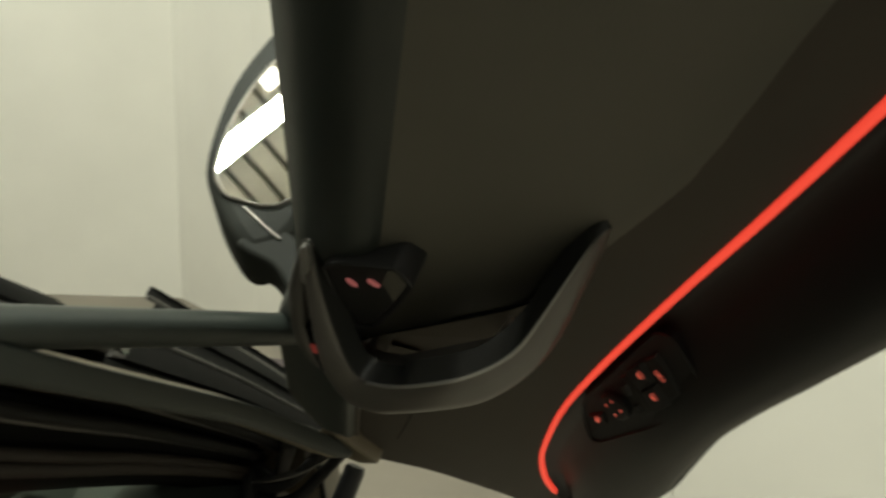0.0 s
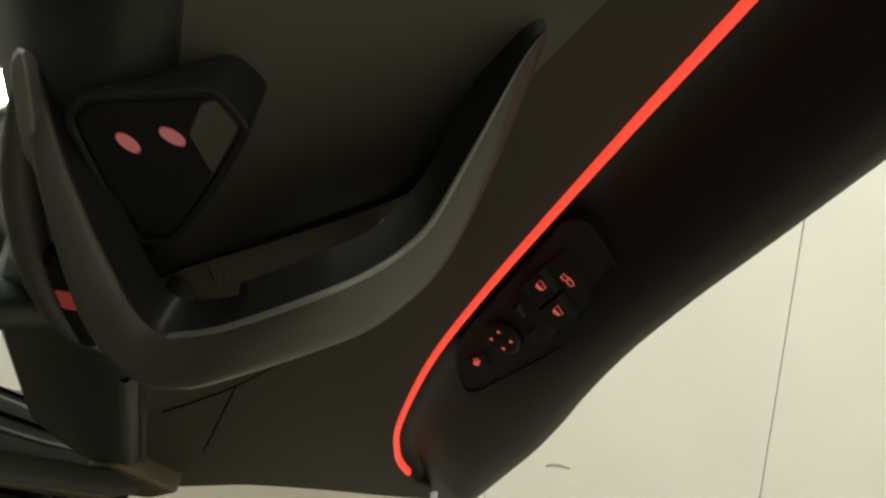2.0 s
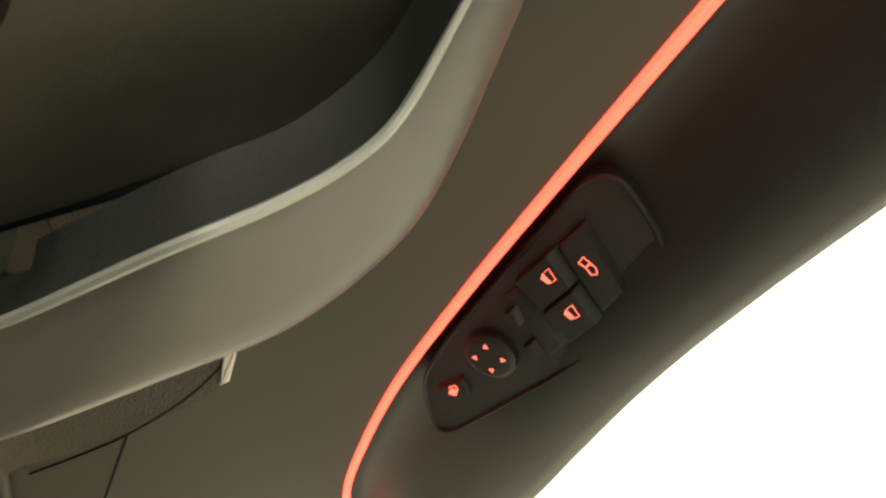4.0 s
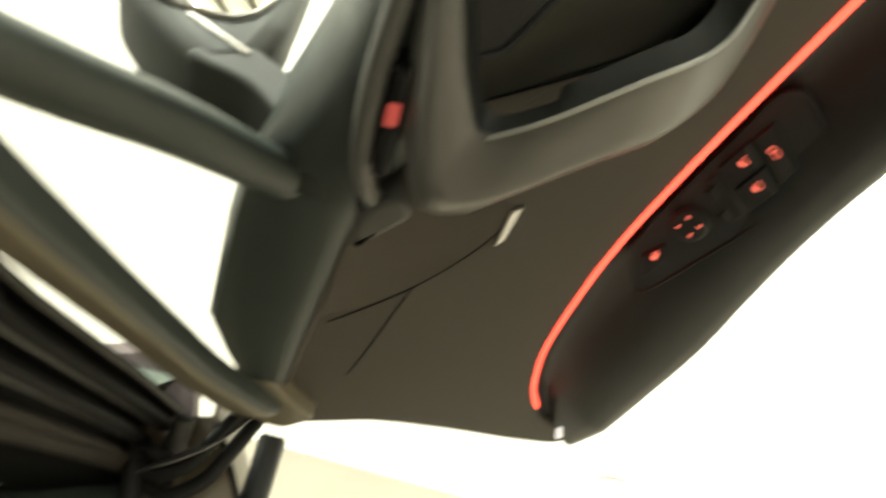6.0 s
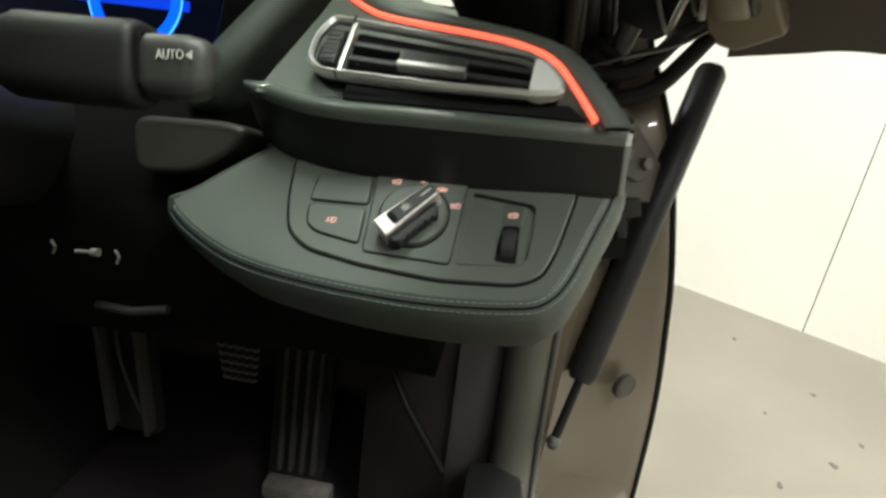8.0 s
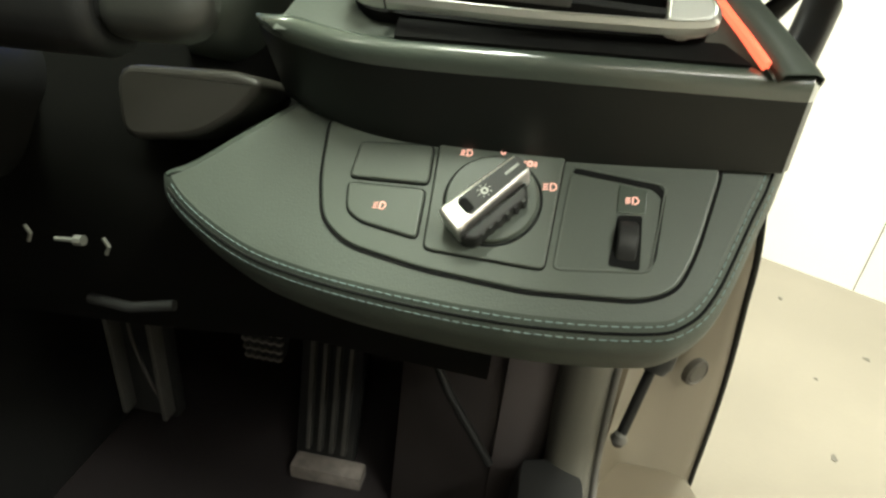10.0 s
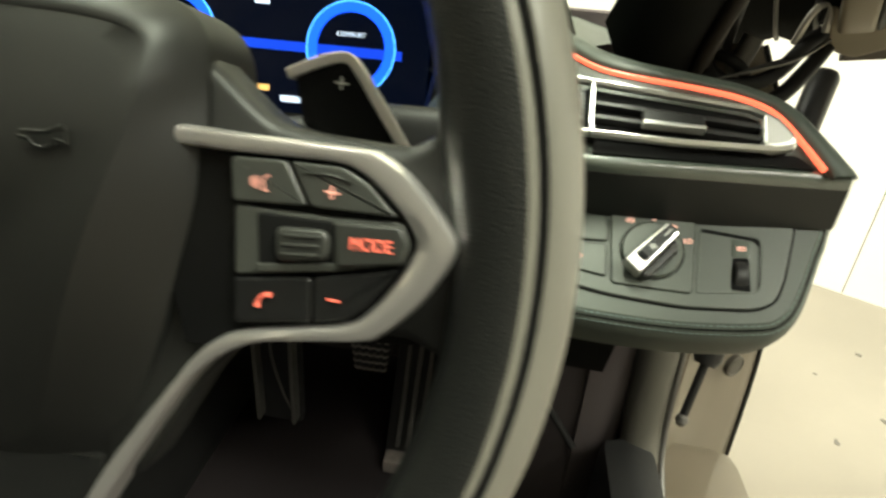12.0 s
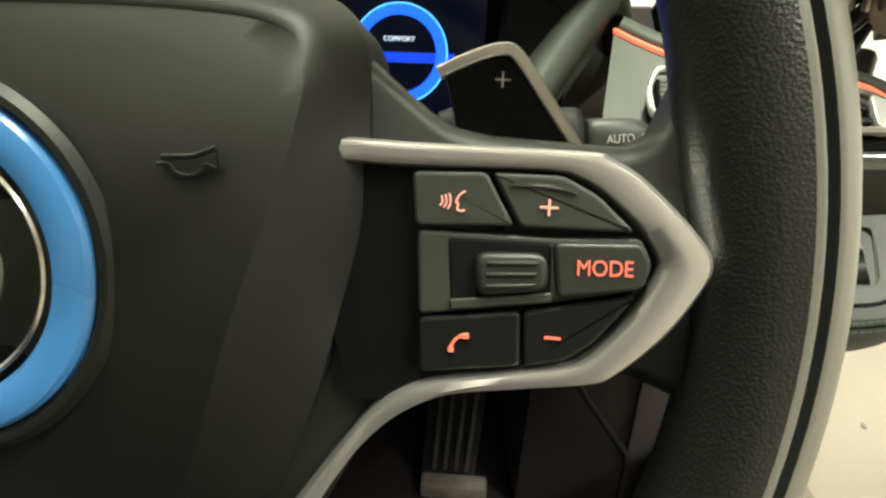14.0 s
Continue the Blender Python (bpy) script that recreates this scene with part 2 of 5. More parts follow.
def plate_ring(outer, inner, z0, z1, edge=0.0008, bm=None):
    """A frame between two outlines of equally many points."""
    rows = []
    o2, i2 = inset(outer, edge), inset(inner, -edge)
    rows.append([(p[0], p[1], z0) for p in outer])
    rows.append([(p[0], p[1], z1 - edge) for p in outer])
    rows.append([(p[0], p[1], z1) for p in o2])
    rows.append([(p[0], p[1], z1) for p in i2])
    rows.append([(p[0], p[1], z1 - edge) for p in inner])
    rows.append([(p[0], p[1], z0) for p in inner])
    rows.append(rows[0])
    return rows_mesh(rows, closed=True, bm=bm)


def sweep(path, profile, closed=False, up=(0, 0, 1), bm=None, scale=None, caps=True):
    """A profile (x: sideways, y: along up) drawn along a path."""
    pts = [Vector(p) for p in path]
    n = len(pts)
    rows = []
    for i, p in enumerate(pts):
        a = pts[i - 1] if i > 0 or closed else p
        b = pts[(i + 1) % n] if i < n - 1 or closed else p
        t = (b - a).normalized()
        u = Vector(up[i]) if isinstance(up, list) else Vector(up)
        s = t.cross(u).normalized()
        w = s.cross(t).normalized()
        k = scale[i] if scale else 1.0
        rows.append([p + s * (x * k) + w * (y * k) for x, y in profile])
    if closed:
        rows.append(rows[0])
    return rows_mesh(rows, closed=True, cap0=caps and not closed, cap1=caps and not closed, bm=bm)


def ngon(r, n=12, ry=None):
    return [(r * math.cos(2 * math.pi * k / n), (ry or r) * math.sin(2 * math.pi * k / n)) for k in range(n)]


def tube(path, r, n=10, bm=None, scale=None):
    d = Vector(path[-1]) - Vector(path[0])
    up = (0, 0, 1) if abs(d.normalized().z) < 0.8 else (0, 1, 0)
    return sweep(path, ngon(r, max(n, 16)), up=up, bm=bm, scale=scale)


def lathe(profile, n=48, bm=None, centre=(0, 0)):
    """profile of (radius, z), turned round the z axis."""
    rows = [[(centre[0] + r * math.cos(2 * math.pi * k / n), centre[1] + r * math.sin(2 * math.pi * k / n), z) for k in range(n)] for r, z in profile]
    return rows_mesh(rows, closed=True, bm=bm)


def block(x0, x1, y0, y1, z0, z1, edge=0.0, bm=None):
    bm = bm or bmesh.new()
    new_bm = bmesh.new()
    bmesh.ops.create_cube(new_bm, size=1)
    for v in new_bm.verts:
        v.co = ((x0 + x1) / 2 + v.co.x * (x1 - x0), (y0 + y1) / 2 + v.co.y * (y1 - y0), (z0 + z1) / 2 + v.co.z * (z1 - z0))
    if edge:
        bmesh.ops.bevel(new_bm, geom=new_bm.edges[:], offset=edge, segments=2, affect="EDGES", profile=0.6)
    me = bpy.data.meshes.new("tmp")
    new_bm.to_mesh(me)
    new_bm.free()
    bm.from_mesh(me)
    bpy.data.meshes.remove(me)
    return bm


def moved(bm, m):
    bmesh.ops.transform(bm, matrix=m, verts=bm.verts)
    return bm


def writing(text, size, material, parent, m, name="lettering", depth=0.0002):
    cu = bpy.data.curves.new(name, "FONT")
    cu.body, cu.size, cu.extrude, cu.align_x, cu.align_y = text, size, depth, "CENTER", "CENTER"
    tmp = bpy.data.objects.new(name, cu)
    scene.collection.objects.link(tmp)
    me = bpy.data.meshes.new_from_object(tmp.evaluated_get(bpy.context.evaluated_depsgraph_get()))
    bpy.data.objects.remove(tmp)
    me.transform(m)
    me.materials.clear()
    me.materials.append(material)
    ob = new(name, me)
    ob.parent = parent
    return ob


# ---- garage ----
WALL_O, WALL_D = Vector((1.08, 2.05, 0)), Vector((0.8486, -0.5291, 0))
WALL_M = axes(WALL_O, WALL_D, (0, 0, 1), WALL_D.cross(Vector((0, 0, 1))))
floor = part("floor", block(-7, 7, -7, 7, -0.2, 0, bm=bmesh.new()), FLOORM, label="pale worn concrete garage floor, lightly stained", soft=0)
tagged(floor, kind="structure", category="floor")
wall = part("wall_north", block(-9.5, 6.6, -0.2, 3.6, -0.2, -0.006, bm=bmesh.new()), DEEP, label="cream painted panel wall with thin vertical joints", soft=0)
wall.matrix_world = WALL_M
tagged(wall, kind="structure", category="wall")
joints = [-0.115 + 0.67 * k for k in range(-14, 11)]
panel_me = None
for a, b in zip(joints, joints[1:]):
    p = part("panel", block(0.0012, 0.67 - 0.0012, 0.0, 3.5, -0.006, 0, edge=0.0), WALLM, wall, soft=0) if panel_me is None else new("panel", panel_me)
    panel_me = p.data
    p.parent = wall
    p.location = (a, 0, 0)
for nm, box in (("wall_south", (-7, 7, -7.2, -7, 0, 3.6)), ("wall_far_end", (-7.2, -7, -7, 7, 0, 3.6)), ("wall_east", (7, 7.2, -7, 7, 0, 3.6))):
    w = part(nm, block(*box), WALLM, label="plain cream garage wall", soft=0)
    tagged(w, kind="structure", category="wall")
west = part("wall_west", block(0, 6.0, 0.0, 3.6, 0, 0.2), WALLM, label="plain cream garage side wall", soft=0)
west.matrix_world = axes((-1.36, 3.572, 0), (-0.97, -0.243, 0), (0, 0, 1), (-0.243, 0.97, 0))
tagged(west, kind="structure", category="wall")
ceil_bm = block(-7, 7, -7, 7, 3.6, 3.7)
ribs = bmesh.new()
for k in range(110):
    block(-6.4, 6.4, -6.4 + k * 0.117, -6.4 + k * 0.117 + 0.085, 3.53, 3.598, bm=ribs)
moved(ribs, Matrix.Rotation(math.atan2(WALL_D.y, WALL_D.x), 4, "Z"))
rib_data = bpy.data.meshes.new("ribs")
ribs.to_mesh(rib_data)
ceil_bm.from_mesh(rib_data)
bpy.data.meshes.remove(rib_data)
for fc in ceil_bm.faces:
    fc.material_index = 1 if fc.calc_center_median().z < 3.599 else 0
ceiling = part("ceiling", ceil_bm, ROOFM, label="ribbed grey metal roof sheeting", soft=0)
ceiling.data.materials.append(RIBM)
tagged(ceiling, kind="structure", category="ceiling")
# bodies for the mirrored tube and for the five added fill lamps
for lx, ly, turn, watts in TUBES_AND_FILL:
    t = thing("tube_and_fill_lamp", "white tube lamp under the roof; one mirrored, the others added fill", "lamp", pose(lx, ly, 3.45, 0, 0, turn), group="roof lamps")
    part("housing", block(-0.05, 0.05, -0.78, 0.78, 0.0, 0.07, 0.01), WALLM, t)
    part("diffuser", block(-0.045, 0.045, -0.76, 0.76, -0.03, -0.002, 0.01), TUBEM, t, "glowing white diffuser")
hatch = thing("square_lamp", "small square white lamp hung under the roof", "lamp", pose(-0.03, 1.125, 3.45, 0, 0, -32))
part("housing", block(-0.06, 0.06, -0.05, 0.05, 0.0, 0.08, 0.006), WALLM, hatch)
part("diffuser", block(-0.054, 0.054, -0.044, 0.044, -0.012, -0.002, 0.003), TUBEM, hatch, "glowing white diffuser")

for k, (fx, fy, r) in enumerate(((0.891, 1.817, 0.005), (0.835, 1.593, 0.006), (0.917, 1.667, 0.004), (0.786, 2.013, 0.004), (0.715, 1.515, 0.005), (0.98, 1.48, 0.004), (0.76, 1.72, 0.003))):
    blot = [(fx + r * (1 + 0.5 * math.sin(2.7 * j + k)) * math.cos(j * 0.9), fy + 1.5 * r * (1 + 0.4 * math.cos(1.9 * j + k)) * math.sin(j * 0.9)) for j in range(7)]
    part("floor_spot", prism(blot, -0.002, 0.0012), SPOT, floor, "dark spot on the concrete", soft=0)
scuff = part("wall_scuff", tube([(0.048, 0.158, 0), (0.06, 0.166, 0.0005), (0.085, 0.17, 0.0005), (0.11, 0.166, 0.0)], 0.0022, 6), MARK, wall, "short dark scuff line")

# ---- car door, swung up and forward ----
car = thing("sports_car", "bronze sports car with raised door and dark cabin", "car")
DOOR_M = axes((0.503, 1.0181, 0.864), (0.2124, -0.6776, 0.7041), (-0.9585, -0.0043, 0.2851), (-0.1901, -0.7354, -0.6504))
door = thing("car_door", "upward-swung car door with dark trim, red light strip and grab handle", "car door", DOOR_M)
door.parent = car

STRIP = [(480, -52), (300, -52), (223, -50), (160, -49), (110, -49), (52, -51), (0, -57), (-66, -69), (-108, -83), (-137, -97), (-172, -124)]
STRIP_C = spline(mm([(x, y, -14) for x, y in STRIP]), 6)
EDGE = [(480, -118), (300, -122), (223, -123), (160, -124), (110, -130), (52, -143), (0, -155), (-66, -162), (-108, -165), (-137, -166), (-186, -165)]
EDGE_C = spline(mm([(x, y, 0) for x, y in EDGE]), 6)

panel_out = spline(mm([(-318, 80), (-289, 41), (-262, 2), (-240, -61), (-226, -115), (-213, -150), (-204, -161), (-188, -164)]), 4) + [Vector(p) for p in mm([(-172, -124)])]
outline = [(p[0], p[1]) for p in panel_out] + [(p.x, p.y) for p in STRIP_C[::-1]] + mm([(480, 95), (250, 104), (-49, 109), (-196, 100), (-240, 92), (-262, 104)])
part("lower_panel", prism(outline, -0.09, -0.013, 0.003), DOORP, door, "brown-grey moulded lower trim")

# armrest: sections from the light strip to the lower edge
rows = []
SECT = [(0.0, -14), (0.08, -23), (0.2, -25), (0.35, -14), (0.5, -2), (0.63, 6), (0.76, 9), (0.87, 7.5), (0.925, 2), (0.942, -4), (0.955, -5.5), (0.988, -4.5), (1.0, -10), (1.02, -22), (1.06, -40), (1.03, -60), (0.9, -90)]
for a, b in zip(STRIP_C, EDGE_C):
    w = min(1.0, (a.y - b.y) / 0.075)
    rows.append([(a.x + (b.x - a.x) * t, a.y + (b.y - a.y) * t, (-14 + (n + 14) * w) / 1000) for t, n in SECT])
part("armrest", rows_mesh(rows, cap0=False, cap1=True), DOORA, door, "black leather-grained armrest", soft=60)
part("ambient_strip", sweep([p + Vector((0, 0.0005, 0.0005)) for p in STRIP_C[:-3]], [(0.0020, -0.003), (0.0020, 0.0010), (0.0012, 0.0017), (-0.0012, 0.0017), (-0.0020, 0.0010), (-0.0020, -0.003)], up=(0, 0, 1)), RED, door, "glowing red light strip")

# upper trim and belt roll
UP_LOW = spline(mm([(116, 84), (138, 52), (163, 15), (186, 3), (240, -14), (300, -26), (380, -32), (480, -36)]), 4)
UP_TOP = spline(mm([(120, 92), (150, 92), (185, 92), (215, 92), (260, 92), (310, 92), (385, 92), (480, 92)]), 4)


def up_z(y):
    """The upper trim leans out from the door above the handle."""
    k = 0.40 * y + 0.0035
    return -0.0135 + 0.5 * (k + math.sqrt(k * k + 0.00001))


rows = []
for f in (0.0, 0.0, 0.02, 0.08, 0.16, 0.26, 0.38, 0.5, 0.62, 0.75, 0.88, 1.0):
    row = []
    for a, b in zip(UP_LOW, UP_TOP):
        x, y = a.x + (b.x - a.x) * f, a.y + (b.y - a.y) * f
        row.append((x, y, (up_z(y) if rows else -0.03) - (0.0016 if len(rows) == 1 else 0.0)))
    rows.append(row)
part("upper_panel", rows_mesh(rows), DOORU, door, "smooth grey-brown upper trim", soft=60)
part("panel_seam", sweep(spline(mm([(112, 88, 24), (122, 78, 21), (142, 47, 9.5), (166, 13, -4), (186, 5, -7)]), 4), ngon(0.0009, 6), up=(0, 0, 1)), DEEP, door, "dark panel seam")
for sm in ([(52, 14, -12.6), (34, 16, -12.6), (-5, 26, -12.6), (-51, 45, -12.6), (-85, 64, -12.6), (-122, 87, -12.6)], [(-51, 45, -12.6), (-72, 46, -12.6), (-100, 47.5, -12.6), (-150, 50, -12.6), (-190, 53, -12.6)]):
    part("panel_seam", sweep(spline(mm(sm), 4), ngon(0.0005, 6), up=(0, 0, 1)), DEEP, door, "dark panel seam")
pocket = rounded(mm([(60, 70), (118, 83), (165, 16), (185, 6), (160, -4), (100, 22)]), 0.004)
part("pocket_panel", prism(pocket, -0.03, -0.0105, 0.001), MESH, door, "brown mesh pocket lining")
rows = []
BELT_ROLL = [(78, -16), (80, 19), (88, 28), (100, 31), (112, 29), (127, 22), (137, 4), (142, -14), (144, -60), (90, -60)]
BELT_FLAT = [(99, -16), (100, -7), (104, -2.5), (112, -0.5), (128, 0.5), (150, 0), (166, -1.5), (172, -8), (173, -60), (92, -60)]
for x, top in ((-244, 0.30), (-236, 0.42), (-215, 0.60), (-190, 0.78), (-150, 1.0), (-110, 1.0), (-70, 1.0), (-30, 1.0), (5, 1.0), (35, 1.0), (65, 1.0), (95, 1.0), (125, 1.0), (160, 1.0), (200, 1.0), (280, 1.0), (360, 1.0), (480, 1.0)):
    k = min(1.0, max(0.0, (x + 20) / 170))
    k = k * k * (3 - 2 * k)
    rows.append([(x / 1000, (98 + (fy + (ry - fy) * k - 98) * top) / 1000, (fz + (rz - fz) * k) / 1000) for (fy, fz), (ry, rz) in zip(BELT_FLAT, BELT_ROLL)])
part("belt_trim", rows_mesh(rows, closed=True, cap0=True, cap1=True), BELT, door, "dark grey-green window surround", soft=40)
part("trim_edge", tube(spline(mm([(-232, 97.5, -11), (-150, 98.5, -10), (-60, 99, -9), (20, 98, -8), (70, 96, -8)]), 5), 0.0030, 10), DOORP, door, "raised brown edge beside the window surround")

# grab handle: a broad band between an inner and an outer edge
H_IN = spline(mm([(129, 75, 53), (151, 57.5, 57), (179, 36, 56), (188, 24, 50), (193, 15.5, 42), (199, 10, 34), (213, 6.5, 23), (229, 3, 10), (239, 0, 0), (244, -4, -8)]), 5)
H_OUT = spline(mm([(66, 73, 48), (97, 51.5, 48), (130, 27.5, 46), (144, 11, 40), (156, 0, 31), (167, -7, 22), (183, -9, 14), (202, -9, 3), (222, -8, -5), (241, -6, -11)]), 5)
R_IN = spline(mm([(204, 116, 27), (196, 112.5, 32), (180, 105.5, 39), (161, 96, 46), (144, 86, 52), (134, 78, 54), (136, 69, 55)]), 5)[:-1] + H_IN[3:]
R_OUT = spline(mm([(202, 118.5, 27), (192, 118, 31), (170, 114.5, 38), (138, 107, 44), (105, 98, 47), (80, 84, 48), (78, 68, 48)]), 5)[:-1] + H_OUT[3:]
rows = []
for p, q in zip(R_IN, R_OUT):
    d = q - p
    k = min(1.0, d.length / 0.03)
    rows.append([p + Vector((-0.001, -0.001, -0.012)) * k, p, p + d * 0.07 + Vector((0, 0, 0.0018 * k)), p + d * 0.25 + Vector((0, 0, 0.0042 * k)), p + d * 0.45 + Vector((0, 0, 0.0066 * k)), p + d * 0.58 + Vector((0, 0, 0.0076 * k)), p + d * 0.66 + Vector((0, 0, 0.0072 * k)), p + d * 0.85 + Vector((0, 0, 0.0022 * k)), q + Vector((0, 0, -0.003)) * k, q + Vector((0.002, 0.003, -0.014)) * k, q + Vector((0.004, 0.004, -0.034)) * k])
part("grab_handle", rows_mesh(rows, cap0=True, cap1=True), HANDLE, door, "broad satin grey grab handle", soft=60)
part("handle_edge", sweep([p + Vector((0.0006, 0.0006, 0.0006)) for p in H_IN], ngon(0.0010, 8), up=(0, 0, 1), scale=[1.0 if i < 26 else max(0.2, 1.0 - (i - 26) * 0.06) for i in range(len(H_IN))]), EDGEM, door, "thin bright inner edge")
rows = []
for i, p in enumerate(R_IN):
    f = max(0.0, (i - 30) / (len(R_IN) - 31))
    deep = 0.012 + 0.012 * min(1.0, max(0.0, (f - 0.3) / 0.3)) if p.z > 0.012 else max(0.003, p.z + 0.010)
    side = Vector((0.003, 0.003, 0)) if i > 32 else Vector((0.003, -0.003, 0))
    rows.append([p + side * 0.3 + Vector((0, 0, -0.0004)), p + side * 0.4 + Vector((0, 0, -deep * 0.25)), p + side * 0.7 + Vector((0, 0, -deep * 0.7)), p + side + Vector((0, 0, -deep))])
part("handle_liner", rows_mesh(rows), DOORA, door, "black inner side of the handle", soft=60)
part("lock_surround", tube(spline(mm([(201, 120, 27), (165, 120.5, 34), (125, 119, 37), (88, 113, 35), (60, 104, 27), (44, 96, 14), (36, 92, -8)]), 5), 0.0052, 12, scale=[0.1, 0.3, 0.5, 0.7, 0.85] + [1.0] * 26), ARMM, door, "grey lip round the lock recess")
part("handle_mount", prism(rounded(mm([(50, 76), (60, 86), (52, 98), (30, 103), (10, 99), (28, 88)]), 0.006), -0.02, 0.026, 0.004), ARMM, door, "grey foot of the handle")
rows = []
for (x0, y0), (x1, y1) in zip(mm([(48, 19), (16, 13.4), (-14, 25), (-45, 42.6), (-78, 62), (-106, 83)]), mm([(40, 97), (20, 98), (-6, 97.5), (-40, 97), (-76, 96.5), (-108, 95)])):
    rows.append([(x0 + (x1 - x0) * f, y0 + (y1 - y0) * f, -0.0126 + 0.007 * f * f) for f in (0.0, 0.1, 0.3, 0.5, 0.7, 0.9, 1.0)])
part("recess_panel", rows_mesh(rows), MESH, door, "darker brown panel below the handle", soft=60)
part("handle_inlay", sweep(spline(mm([(215, 113, 37), (207, 114, 35.5), (180, 116, 33), (150, 118, 29.5), (130, 119, 27)]), 5), rounded([(-0.0020, -0.003), (0.0020, -0.003), (0.0020, 0.0022), (-0.0020, 0.0022)], 0.0009), up=(0, 0, 1), scale=[0.25, 0.5, 0.7, 0.85, 0.95] + [1.0] * 9 + [0.85, 0.75, 0.65, 0.55, 0.5, 0.45, 0.4]), EDGEM, door, "slim pale satin inlay")
part("lock_button", prism(rounded(mm([(84, 99), (112, 102), (140, 107), (139, 115.5), (110, 112.5), (82, 107)]), 0.004), 0.01, 0.0425, 0.003), GLOSS, door, "black lock button")
part("lock_icon", prism(rounded(mm([(113, 104.6), (124, 106.2), (123, 111.6), (112, 110)]), 0.001), 0.0425, 0.0429), ICOND, door, "red lit lock symbol")
mem_out = rounded(mm([(204, 101), (219, 73), (211, 65), (188, 70), (157, 79), (150, 88), (170, 98), (195, 106)]), 0.003)
part("memory_panel", prism(mem_out, -0.01, 0.0335, 0.002), BTNB, door, "black memory switch panel")
part("memory_rim", plate_ring(inset(mem_out, -0.0016), inset(mem_out, 0.0006), 0.0, 0.0345, 0.0006), BLACK, door, "dark rim")
part("memory_facet", prism(rounded(mm([(214.6, 76), (217.2, 73), (210.4, 66.8), (191, 70.8), (203, 78)]), 0.001), 0.03, 0.0342, 0.0004), DOORU, door, "grey corner facet of the panel")
# two glints, each put in as a small bright satin wedge
part("handle_glint", prism(rounded(mm([(117, 17.5), (123, 13), (150, 11.5), (152, 14)]), 0.001), -0.004, 0.005, 0.001), SATIN, door, "small satin wedge standing in for a glint")
part("seam_glint", prism(rounded(mm([(16, 15), (21, 12), (52, 14.5), (47, 19)]), 0.001), -0.014, -0.0108, 0.0006), SATIN, door, "small satin wedge standing in for a glint")
for cx, cy, turn in ((192.9, 92.3, -0.7), (200.2, 81.8, -0.4)):
    m = Matrix.Translation((cx / 1000, cy / 1000, 0.033)) @ Matrix.Rotation(turn + math.pi / 2, 4, "Z")
    part("memory_icon", moved(prism(ngon(0.0034, 16, 0.0021), 0.0, 0.0011), m), ICONM, door, "red lit symbol")
part("door_lamp", prism(rounded(mm([(-163, -140), (-169, -138.5), (-170, -135.5), (-164, -136.5)]), 0.001), -0.006, 0.0028, 0.0006), mat("lamp_lens", (0.8, 0.8, 0.78), 0.2, emit=(1.0, 0.97, 0.9), power=0.35), door, "small white courtesy lamp")

# window switch unit on the armrest
SW_M = axes(Vector(mm([(95, -78, -10)])[0]), (1, 0, 0), (0, 0.88, -0.475), (0, 0.475, 0.88))
well = rounded(mm([(-71, -3), (-61, 8), (-46, 17), (-20, 19.6), (72, 20.2), (77.5, 14), (72, -2), (64, -17), (54, -21), (0, -17.5), (-63, -8)]), 0.006)
part("switch_unit", moved(prism(well, -0.03, 0.0012), SW_M), BLACK, door, "black window switch unit")
part("switch_rim", moved(plate_ring(inset(well, -0.0016), inset(well, 0.0002), -0.01, 0.0026, 0.0010), SW_M), BTNB, door, "raised soft rim")


def window_icon(cx, cy):
    q = mm([(cx - 0.6, cy + 2.3), (cx + 2.7, cy + 2.1), (cx + 0.9, cy - 2.2), (cx - 1.2, cy - 1.7)])
    part("icon", moved(sweep([(x, y, 0.0052) for x, y in q], ngon(0.00022, 6), closed=True, up=(0, 0, 1)), SW_M), ICON, door, "red lit window symbol")
    part("icon", moved(prism(mm([(cx - 2.3, cy + 1.8), (cx - 0.6, cy + 2.3), (cx - 1.2, cy - 1.7), (cx - 2.4, cy - 1.2)]), 0.004, 0.0053), SW_M), ICON, door, "red lit window symbol")


def rocker(name, q, h=0.0048, facet=0.20, label="black rocker switch"):
    """A switch with a nearly flat top that falls away in a slanting facet; q runs from far left round to near left."""
    (ax, ay), (bx, by), (cx, cy), (dx, dy) = mm(q)
    rows = []
    for f, z in ((0.0, 0.0), (0.015, h * 0.75), (0.05, h * 0.9), (1 - facet - 0.04, h), (1 - facet, h * 0.97), (0.97, h * 0.42), (0.995, h * 0.3), (1.0, 0.0)):
        p, r = Vector((ax + (bx - ax) * f, ay + (by - ay) * f, 0)), Vector((dx + (cx - dx) * f, dy + (cy - dy) * f, 0))
        rows.append([p, p.lerp(r, 0.01) + Vector((0, 0, z * 0.8)), p.lerp(r, 0.04) + Vector((0, 0, z)), p.lerp(r, 0.5) + Vector((0, 0, z * 1.02)), p.lerp(r, 0.96) + Vector((0, 0, z)), p.lerp(r, 0.99) + Vector((0, 0, z * 0.8)), r])
    part(name, moved(rows_mesh(rows), SW_M), BTNB, door, label, soft=24)


rocker("window_switch", [(26, 16.5), (47.5, 14.6), (42.5, 1.4), (23, 2.8)])
rocker("window_switch", [(22.4, 2.2), (41.8, 0.8), (36.6, -12.8), (18.6, -11.8)])
rocker("boot_switch", [(48, 14.2), (61, 13.0), (51, -10.8), (37.6, -11.6)], 0.0040, 0.12, "black boot release switch")
